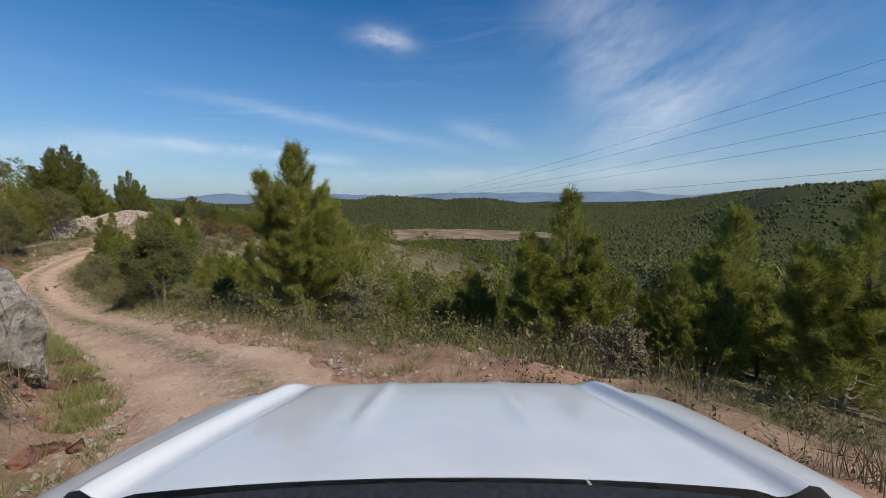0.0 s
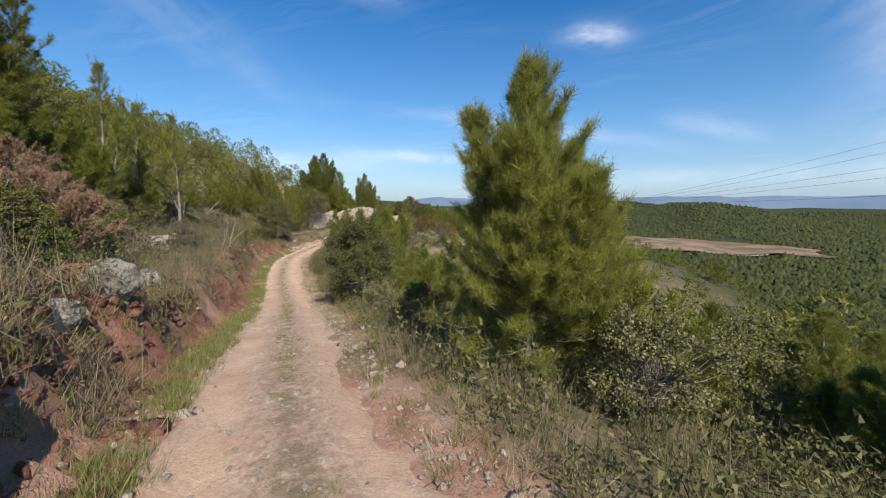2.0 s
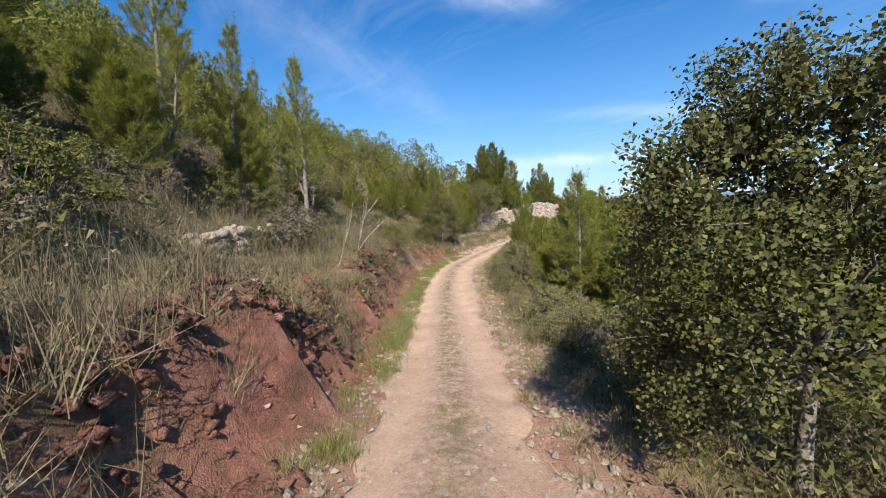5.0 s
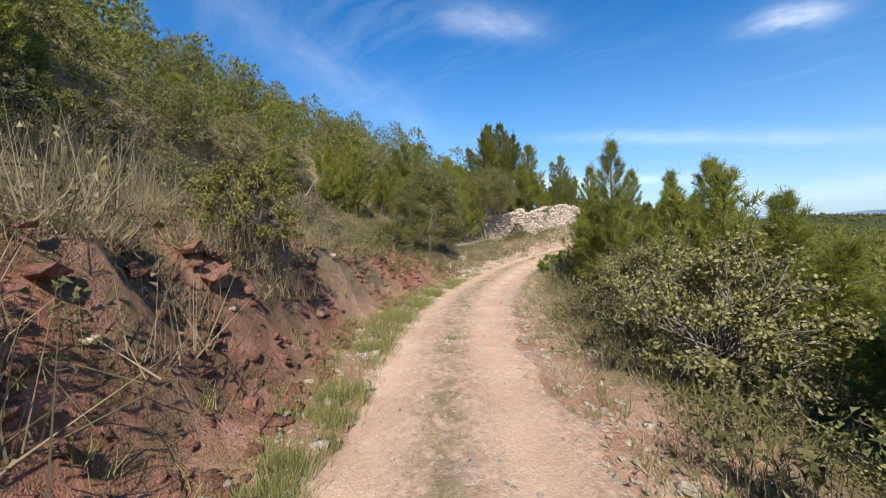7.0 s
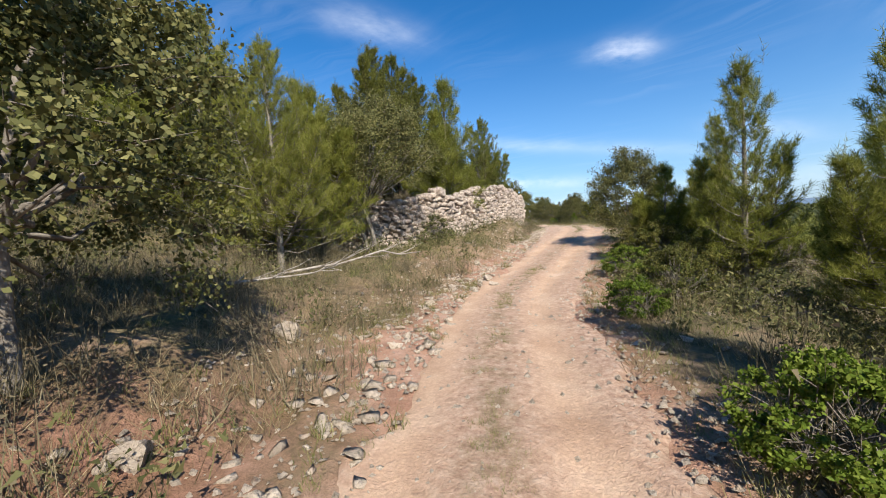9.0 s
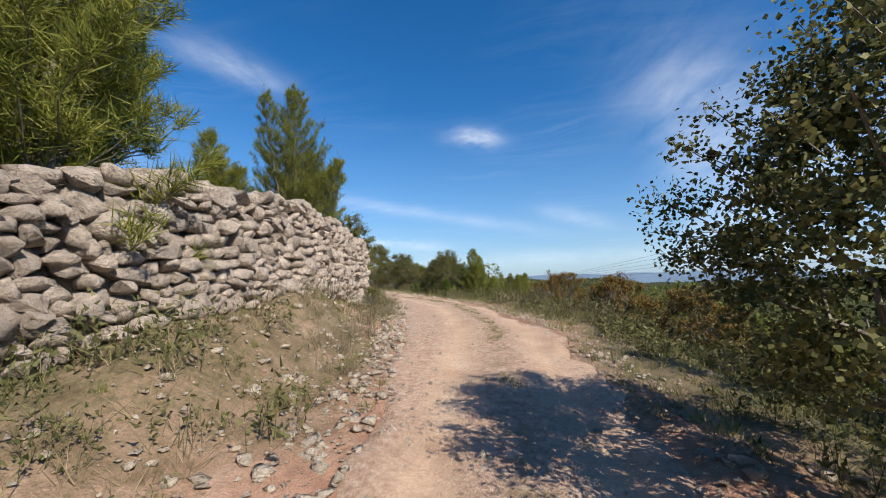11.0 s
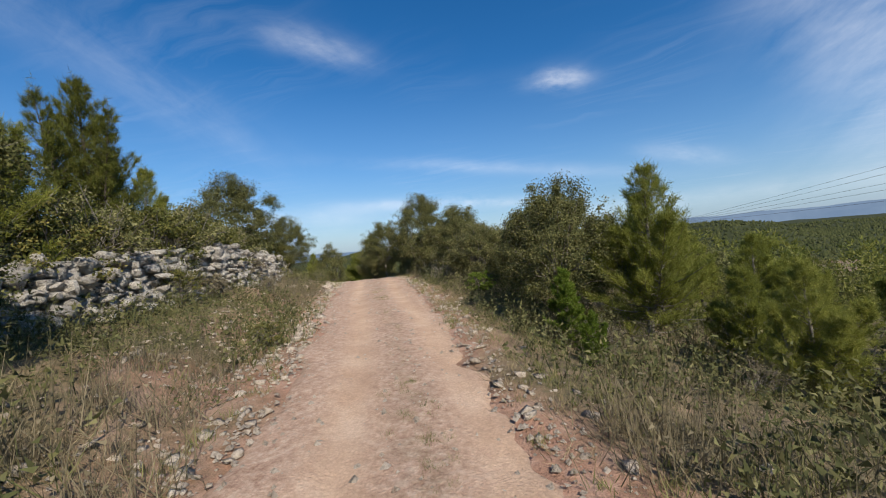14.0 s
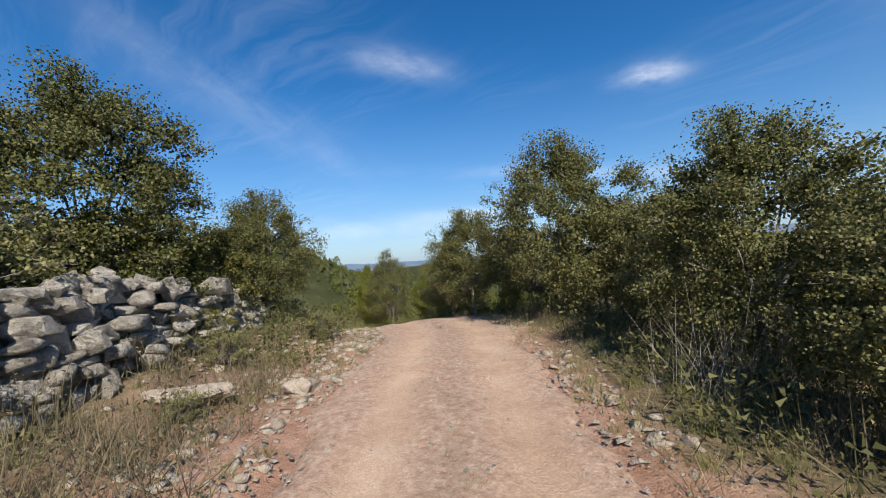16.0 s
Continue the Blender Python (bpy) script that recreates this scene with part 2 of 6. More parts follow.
# ---- materials ----
def material(name, rough=0.9, spec=0.3):
    m = bpy.data.materials.new(name)
    m.use_nodes = True
    n = Nodes(m.node_tree)
    bsdf = n.add("BsdfPrincipled", Roughness=rough)
    bsdf.inputs["Specular IOR Level"].default_value = spec
    out = n.add("OutputMaterial")
    n.link(bsdf.outputs[0], out.inputs["Surface"])
    return m, n, bsdf


def bump(n, bsdf, height, strength, dist=0.02):
    node = n.add("Bump", Height=height, Strength=strength, Distance=dist)
    n.link(node.outputs[0], bsdf.inputs["Normal"])


def foliage(name, dark, mid, light, glow=0.25, rough=0.6, spread=0.5):
    """Leaves and needles: each one its own shade, a little light passing through."""
    m, n, bsdf = material(name, rough, 0.12)
    isle = n.add("NewGeometry").outputs["Random Per Island"]
    tone = n.add("ObjectInfo").outputs["Random"]
    fac = n.math("ADD", n.math("MULTIPLY", isle, 0.75), n.math("MULTIPLY", tone, 0.25))
    col = n.ramp(fac, [(0.05, dark), (spread, mid), (0.97, light)])
    n.link(col, bsdf.inputs["Base Color"])
    thin = n.add("BsdfTranslucent", Color=col)
    both = n.add("MixShader", Fac=glow)
    n.link(bsdf.outputs[0], both.inputs[1])
    n.link(thin.outputs[0], both.inputs[2])
    out = [k for k in n.tree.nodes if k.type == "OUTPUT_MATERIAL"][0]
    n.link(both.outputs[0], out.inputs["Surface"])
    return m


def bark(name, dark, light):
    m, n, bsdf = material(name, 0.95, 0.15)
    pos = n.add("NewGeometry").outputs["Position"]
    coarse, fine = n.noise(pos, 9.0, 5), n.noise(pos, 55.0, 4)
    n.link(n.ramp(coarse, [(0.3, dark), (0.7, light)]), bsdf.inputs["Base Color"])
    bump(n, bsdf, n.math("ADD", coarse, fine), 0.6, 0.02)
    return m


def rock(name, base, pale, stain, scale=3.0, stain_at=0.58):
    m, n, bsdf = material(name, 0.93, 0.2)
    pos = n.add("NewGeometry").outputs["Position"]
    own = n.add("ObjectInfo").outputs["Random"]
    isle = n.add("NewGeometry").outputs["Random Per Island"]
    coarse, fine, blot = n.noise(pos, scale, 6, 0.65), n.noise(pos, scale * 9, 6, 0.7), n.noise(pos, scale * 0.6, 4, 0.7)
    col = n.ramp(coarse, [(0.3, base), (0.62, pale)])
    col = n.mix(n.ramp(blot, [(stain_at, 0.0), (stain_at + 0.1, 0.85)]), col, stain)
    shade = n.ramp(n.math("MULTIPLY", n.math("ADD", own, isle), 0.5), [(0.0, 0.62), (1.0, 1.15)])
    col = n.mix(1.0, col, shade, "MULTIPLY")
    pits = n.ramp(fine, [(0.3, 0.55), (0.45, 1.0)])
    pocks = n.noise(pos, scale * 2.4, 5, 0.7)
    col = n.mix(1.0, col, n.ramp(pocks, [(0.34, 0.6), (0.46, 1.0)]), "MULTIPLY")
    n.link(n.mix(1.0, col, pits, "MULTIPLY"), bsdf.inputs["Base Color"])
    bump(n, bsdf, n.math("ADD", n.math("MULTIPLY", n.math("ADD", coarse, pocks), 2.0), fine), 1.0, 0.04)
    return m


PINE = foliage("pine_needles", (0.085, 0.10, 0.018), (0.225, 0.245, 0.045), (0.40, 0.385, 0.11), 0.45)
PINE_DARK = foliage("old_pine_needles", (0.05, 0.062, 0.014), (0.13, 0.145, 0.028), (0.25, 0.235, 0.055), 0.32)
SLOPE_PINE = foliage("slope_pine_needles", (0.05, 0.06, 0.014), (0.155, 0.17, 0.035), (0.28, 0.27, 0.075), 0.35)
OAK = foliage("holm_oak_leaves", (0.05, 0.056, 0.02), (0.13, 0.135, 0.048), (0.27, 0.25, 0.10), 0.3, 0.6)
OAK_PALE = foliage("pale_oak_leaves", (0.07, 0.075, 0.028), (0.185, 0.185, 0.07), (0.36, 0.325, 0.15), 0.32, 0.6)
RUST = foliage("rusty_leaves", (0.08, 0.06, 0.018), (0.21, 0.13, 0.035), (0.36, 0.225, 0.07), 0.25)
OLIVE_BUSH = foliage("olive_green_leaves", (0.045, 0.055, 0.014), (0.115, 0.12, 0.03), (0.24, 0.20, 0.06), 0.2)
FRESH = foliage("fresh_green_leaves", (0.05, 0.085, 0.012), (0.12, 0.18, 0.022), (0.22, 0.27, 0.05), 0.35)
DEAD = foliage("dead_needles", (0.13, 0.08, 0.05), (0.29, 0.18, 0.115), (0.45, 0.30, 0.19), 0.2, 0.8)
GREY_SCRUB = foliage("grey_scrub", (0.085, 0.075, 0.045), (0.18, 0.15, 0.09), (0.28, 0.235, 0.15), 0.15, 0.85)
GREEN_SCRUB = foliage("green_scrub", (0.05, 0.058, 0.022), (0.125, 0.125, 0.05), (0.24, 0.215, 0.10), 0.2, 0.75)
DRY_GRASS = foliage("dry_grass", (0.18, 0.14, 0.075), (0.34, 0.27, 0.155), (0.52, 0.44, 0.28), 0.3, 0.8)
GREEN_GRASS = foliage("green_grass", (0.09, 0.10, 0.03), (0.18, 0.19, 0.06), (0.36, 0.33, 0.15), 0.3, 0.75)
FAR_WOOD = foliage("far_woods", (0.03, 0.037, 0.014), (0.05, 0.058, 0.02), (0.08, 0.085, 0.032), 0.0, 0.9)
BARK_GREY = bark("pale_bark", (0.10, 0.085, 0.07), (0.30, 0.27, 0.23))
BARK_DARK = bark("dark_bark", (0.05, 0.04, 0.032), (0.15, 0.12, 0.095))
DEADWOOD = bark("bleached_deadwood", (0.20, 0.17, 0.14), (0.46, 0.42, 0.37))
LIMESTONE = rock("limestone", (0.36, 0.325, 0.275), (0.68, 0.62, 0.53), (0.17, 0.155, 0.13), 7.0, 0.53)
WALLSTONE = rock("wall_limestone", (0.35, 0.285, 0.23), (0.63, 0.525, 0.435), (0.2, 0.172, 0.145), 6.0, 0.58)
PALE_STONE = rock("pale_stone", (0.42, 0.34, 0.26), (0.66, 0.56, 0.45), (0.38, 0.24, 0.16), 4.0, 0.6)
RED_ROCK = rock("red_sandstone", (0.20, 0.085, 0.06), (0.36, 0.18, 0.13), (0.38, 0.29, 0.235), 4.0, 0.6)


def build_ground_mat():
    m, n, bsdf = material("earth_and_litter", 0.96, 0.15)
    pos = n.add("NewGeometry").outputs["Position"]
    zone = n.add("VertexColor", layer_name="zone")
    sep = n.add("SeparateColor", Color=zone.outputs["Color"])
    bare, red, wild = sep.outputs[0], sep.outputs[1], sep.outputs[2]
    big, mid, fine, grit = n.noise(pos, 0.35, 4), n.noise(pos, 2.2, 5, 0.65), n.noise(pos, 14.0, 5, 0.7), n.noise(pos, 60.0, 3, 0.7)
    litter = n.ramp(mid, [(0.3, (0.09, 0.072, 0.044)), (0.5, (0.19, 0.15, 0.092)), (0.72, (0.32, 0.255, 0.165))])
    moss = n.ramp(fine, [(0.3, (0.04, 0.05, 0.018)), (0.7, (0.13, 0.135, 0.055))])
    wild_col = n.mix(n.ramp(big, [(0.4, 0.0), (0.6, 0.75)]), litter, moss)
    earth = n.ramp(mid, [(0.28, (0.28, 0.145, 0.095)), (0.5, (0.41, 0.24, 0.165)), (0.72, (0.57, 0.41, 0.31))])
    red_col = n.ramp(mid, [(0.32, (0.15, 0.058, 0.04)), (0.55, (0.27, 0.115, 0.08)), (0.78, (0.42, 0.24, 0.175))])
    frac = n.math("SUBTRACT", fine, 0.5)
    base = n.mix(n.math("ADD", bare, n.math("MULTIPLY", frac, 1.2), True), wild_col, earth)
    base = n.mix(n.math("ADD", red, n.math("MULTIPLY", n.math("SUBTRACT", mid, 0.5), 1.6), True), base, red_col)
    forest = n.ramp(n.noise(pos, 0.14, 8, 0.8), [(0.35, (0.026, 0.032, 0.012)), (0.55, (0.042, 0.048, 0.018)), (0.76, (0.10, 0.092, 0.045))])
    base = n.mix(wild, base, forest)
    pebbles = n.ramp(grit, [(0.3, 0.78), (0.62, 1.18)])
    n.link(n.mix(1.0, base, pebbles, "MULTIPLY"), bsdf.inputs["Base Color"])
    bump(n, bsdf, n.math("ADD", n.math("MULTIPLY", fine, 2.0), grit), 0.7, 0.035)
    return m


def build_road_mat():
    m, n, bsdf = material("pinkish_gravel", 0.95, 0.2)
    pos = n.add("NewGeometry").outputs["Position"]
    zone = n.add("VertexColor", layer_name="zone")
    sep = n.add("SeparateColor", Color=zone.outputs["Color"])
    rut, strip, edge = sep.outputs[0], sep.outputs[1], sep.outputs[2]
    mid, fine, grit = n.noise(pos, 1.3, 5, 0.6), n.noise(pos, 11.0, 5, 0.7), n.noise(pos, 46.0, 4, 0.75)
    cell = n.add("TexVoronoi", Vector=pos, Scale=34.0)
    stones = n.ramp(cell.outputs["Distance"], [(0.0, 1.12), (0.4, 1.0), (0.7, 0.72)])
    packed = n.ramp(mid, [(0.3, (0.46, 0.30, 0.20)), (0.55, (0.57, 0.395, 0.275)), (0.75, (0.65, 0.48, 0.355))])
    loose = n.ramp(fine, [(0.3, (0.30, 0.18, 0.125)), (0.5, (0.46, 0.31, 0.225)), (0.72, (0.60, 0.47, 0.37))])
    col = n.mix(n.math("ADD", rut, n.math("MULTIPLY", n.math("SUBTRACT", fine, 0.5), 0.9), True), loose, packed)
    weed = n.ramp(grit, [(0.35, (0.10, 0.085, 0.04)), (0.65, (0.24, 0.19, 0.11))])
    cover = n.math("MULTIPLY", n.math("MAXIMUM", strip, edge), n.ramp(n.noise(pos, 3.2, 5, 0.7), [(0.42, 0.0), (0.6, 1.0)]))
    col = n.mix(n.math("MULTIPLY", cover, 0.75), col, weed)
    tint = n.ramp(n.add("TexVoronoi", Vector=pos, Scale=34.0).outputs["Color"], [(0.0, 0.72), (1.0, 1.22)])
    col = n.mix(0.34, col, n.mix(1.0, stones, tint, "MULTIPLY"), "MULTIPLY")
    n.link(col, bsdf.inputs["Base Color"])
    bump(n, bsdf, n.math("ADD", n.math("MULTIPLY", stones, 0.3), n.math("ADD", grit, fine)), 0.8, 0.025)
    return m


GROUND_MAT, ROAD_MAT = build_ground_mat(), build_road_mat()

# ---- mesh helpers ----
def mesh_of(name, verts, faces, mat, smooth=False):
    """A mesh from an array of corners and arrays of faces (each with one number of corners)."""
    me = bpy.data.meshes.new(name)
    verts = np.asarray(verts, np.float32).reshape(-1, 3)
    groups = [np.asarray(f, np.int32) for f in faces if len(f)]
    loops = np.concatenate([g.ravel() for g in groups])
    sizes = np.concatenate([np.full(len(g), g.shape[1], np.int32) for g in groups])
    me.vertices.add(len(verts))
    me.vertices.foreach_set("co", verts.ravel())
    me.loops.add(len(loops))
    me.loops.foreach_set("vertex_index", loops)
    me.polygons.add(len(sizes))
    me.polygons.foreach_set("loop_start", np.r_[0, np.cumsum(sizes)[:-1]].astype(np.int32))
    if smooth:
        me.polygons.foreach_set("use_smooth", np.ones(len(sizes), bool))
    me.update(calc_edges=True)
    me.materials.append(mat)
    return me


def part(name, data, mat, parent, label=""):
    """Links a mesh, or a bmesh, as one object under a thing."""
    if isinstance(data, bmesh.types.BMesh):
        me = bpy.data.meshes.new(name)
        data.to_mesh(me)
        data.free()
        me.materials.append(mat)
        data = me
    ob = new(name, data)
    ob.parent = parent
    return tagged(ob, label)


def thing(name, m, label, category, group="", kind=""):
    ob = new(name)
    ob.matrix_world = m
    ob.empty_display_size = 0.2
    return tagged(ob, label, category, group, kind)


def zones(me, cols):
    layer = me.color_attributes.new("zone", "FLOAT_COLOR", "POINT")
    layer.data.foreach_set("color", np.c_[cols, np.ones(len(cols))].astype(np.float32).ravel())


def grid_faces(rows, cols):
    a = np.arange(rows * cols).reshape(rows, cols)
    return np.stack([a[:-1, :-1], a[:-1, 1:], a[1:, 1:], a[1:, :-1]], -1).reshape(-1, 4)


# ---- ground: one sheet out to the horizon ----
def spread(lo, hi, fine, reach, grow=1.09):
    mid = np.arange(lo, hi, fine)
    out, stepw, a, b = [], fine, lo, hi
    left, right = [], []
    while b < reach or a > -reach:
        stepw *= grow
        a, b = a - stepw, b + stepw
        left.append(a)
        right.append(b)
    return np.r_[left[::-1], mid, right]


SHEET = {}


def sheet_z(x, y):
    """Height of the ground sheet between its corners, for what stands far off where the sheet is coarse."""
    xs, ys, z = SHEET["xs"], SHEET["ys"], SHEET["z"]
    i, j = np.clip(np.searchsorted(xs, x) - 1, 0, len(xs) - 2), np.clip(np.searchsorted(ys, y) - 1, 0, len(ys) - 2)
    u, v = (x - xs[i]) / (xs[i + 1] - xs[i]), (y - ys[j]) / (ys[j + 1] - ys[j])
    return (z[j, i] * (1 - u) + z[j, i + 1] * u) * (1 - v) + (z[j + 1, i] * (1 - u) + z[j + 1, i + 1] * u) * v


def build_ground():
    xs, ys = spread(-64, 12, 0.34, 4700, 1.085), spread(-5, 92, 0.34, 4700, 1.085)
    gx, gy = np.meshgrid(xs, ys)
    x, y = gx.ravel(), gy.ravel()
    z, d, t = land(x, y)
    el, er, bf, bh, bw = (np.interp(t, KEY_T, v) for v in (EDGE_L, EDGE_R, BANK_FOOT, BANK_H, BANK_W))
    edge = np.where(d > 0, d - el, -d - er)
    n1 = fbm(x / 2.3, y / 2.3, 21)
    near = (np.abs(d) < 60).astype(float)
    bare = (1 - step(-0.1, 1.2, edge + n1 * 1.3)) * near
    bare = np.maximum(bare, 0.32 * (d > 0) * step(8.6, 9.6, t) * (1 - step(11.6, 12.6, t)) * (1 - step(2.6, 5.2, d + n1 * 2)) * near)
    bare = np.maximum(bare, 0.7 * (d > 0) * step(12.0, 12.6, t) * (1 - step(2.4, 4.4, d + n1 * 2)) * near)
    bare = np.maximum(bare, 0.8 * (d < 0) * (1 - step(4.0, 6.5, -d + n1 * 2)) * near * (1 - step(1.8, 3.0, t)))
    onbank = step(bf - 0.9, bf + 0.1, d) * (1 - step(bf + bw - 0.1, bf + bw + 0.9, d + n1 * 2.4))
    red = onbank * near * step(2.3, 3.2, t) * (1 - step(8.8, 9.8, t)) * (0.78 + 1.4 * n1)
    wild = step(26, 90, np.abs(d))
    sunk = -0.10 * (1 - step(-0.5, -0.1, edge)) * near
    SHEET.update(xs=xs, ys=ys, z=(z + sunk).reshape(len(ys), len(xs)))
    me = mesh_of("ground", np.c_[x, y, z + sunk], [grid_faces(len(ys), len(xs))], GROUND_MAT, True)
    zones(me, np.c_[bare, np.clip(red, 0, 1), wild])
    tagged(new("ground", me), "dry stony hillside of red earth, litter and low scrub", "ground", kind="structure")


def build_road():
    q, tan = ROAD, TAN
    s = np.r_[0, np.cumsum(np.hypot(*np.diff(q[:, :2], axis=0).T))]
    u = np.arange(0, s[-1], 0.17)
    px, py, pt = (np.interp(u, s, q[:, k]) for k in (0, 1, 3))
    tx, ty = np.interp(u, s, tan[:, 0]), np.interp(u, s, tan[:, 1])
    ln = np.hypot(tx, ty)
    tx, ty = tx / ln, ty / ln
    el, er = np.interp(pt, KEY_T, EDGE_L), np.interp(pt, KEY_T, EDGE_R)
    el = el + 0.5 * vnoise(u / 1.3, u * 0, 31) + 0.35 * vnoise(u / 0.4, u * 0, 33)
    er = er + 0.5 * vnoise(u / 1.3, u * 0, 32) + 0.35 * vnoise(u / 0.4, u * 0, 34)
    v = np.linspace(0, 1, 36)
    off = -(er[:, None] + 0.25) + (el + er + 0.5)[:, None] * v[None, :]
    x, y = px[:, None] - ty[:, None] * off, py[:, None] + tx[:, None] * off
    z = land(x.ravel(), y.ravel())[0].reshape(x.shape)
    brim = np.minimum(step(0, 0.16, v), step(0, 0.16, 1 - v))[None, :]
    z = z + 0.015 - 0.16 * (1 - brim) + 0.014 * vnoise(x / 0.16, y / 0.16, 41) + 0.03 * vnoise(x / 0.7, y / 0.7, 42)
    rut = np.exp(-((np.abs(off - 0.05) - 0.72) / 0.34) ** 2)
    strip = np.exp(-((off - 0.05) / 0.24) ** 2) * np.interp(pt, [0, 2, 8.6, 10, 12.3, 16], [0.5, 1, 1, 0.8, 0.7, 0.35])[:, None]
    me = mesh_of("road", np.stack([x, y, z], -1), [grid_faces(*x.shape)], ROAD_MAT, True)
    zones(me, np.c_[rut.ravel(), strip.ravel(), np.broadcast_to(1 - np.minimum(step(0, 0.16, v), step(0, 0.16, 1 - v)), x.shape).ravel()])
    tagged(new("road", me), "pinkish stony dirt track with two wheel ruts", "dirt road", kind="structure")


build_ground()
build_road()


# ---- plants ----
def rng_of(seed):
    return np.random.default_rng(seed)


def unit(v):
    return v / np.maximum(np.linalg.norm(v, axis=-1, keepdims=True), 1e-9)


def tubes(paths, radii, sides=5):
    """Tapered tubes along point rows, joined in one set of corners and faces."""
    verts, faces, base = [], [], 0
    for pts, rad in zip(paths, radii):
        pts, rad = np.asarray(pts, float), np.asarray(rad, float)
        tan = unit(np.gradient(pts, axis=0))
        side = unit(np.cross(tan, np.where(np.abs(tan[:, 2:]) > 0.9, [[1.0, 0, 0]], [[0, 0, 1.0]])))
        up = np.cross(side, tan)
        ang = np.linspace(0, 2 * np.pi, sides, endpoint=False)
        ring = pts[:, None] + rad[:, None, None] * (np.cos(ang)[None, :, None] * side[:, None] + np.sin(ang)[None, :, None] * up[:, None])
        verts.append(ring.reshape(-1, 3))
        k = np.arange(len(pts) * sides).reshape(len(pts), sides) + base
        nxt = np.roll(k, -1, 1)
        faces.append(np.stack([k[:-1], nxt[:-1], nxt[1:], k[1:]], -1).reshape(-1, 4))
        base += len(pts) * sides
    return np.concatenate(verts), np.concatenate(faces)


def tufts(rng, centres, ways, length, width, blades, splay=0.7):
    """Needle tufts: slim blades that fan out from each centre."""
    n = len(centres)
    way = unit(np.repeat(ways, blades, 0) + rng.normal(0, splay, (n * blades, 3)))
    side = unit(np.cross(way, rng.normal(0, 1, (n * blades, 3)))) * width
    c = np.repeat(centres, blades, 0) + rng.normal(0, length * 0.12, (n * blades, 3))
    tip = c + way * length * rng.uniform(0.6, 1.25, (n * blades, 1))
    return np.stack([c + side, tip, c - side], 1).reshape(-1, 3), np.arange(3 * n * blades).reshape(-1, 3)


def leaves(rng, centres, outward, length, width, plain=False):
    """Single small leaves: folded kites, or plain three-cornered ones, with their own tilt."""
    n = len(centres)
    way = unit(outward * 0.5 + rng.normal(0, 0.8, (n, 3)))
    side = unit(np.cross(way, unit(outward + rng.normal(0, 0.7, (n, 3)))))
    ln = length * rng.uniform(0.6, 1.3, (n, 1))
    a, b = centres - way * ln * 0.5, centres + way * ln * 0.5
    if plain:
        verts = np.stack([a + side * width * 0.9, b, a - side * width * 0.9], 1).reshape(-1, 3)
        return verts, np.arange(3 * n).reshape(n, 3)
    fold = np.cross(side, way) * ln * 0.12
    verts = np.stack([a, centres + side * width + fold, b, centres - side * width + fold], 1).reshape(-1, 3)
    return verts, np.arange(4 * n).reshape(n, 4)


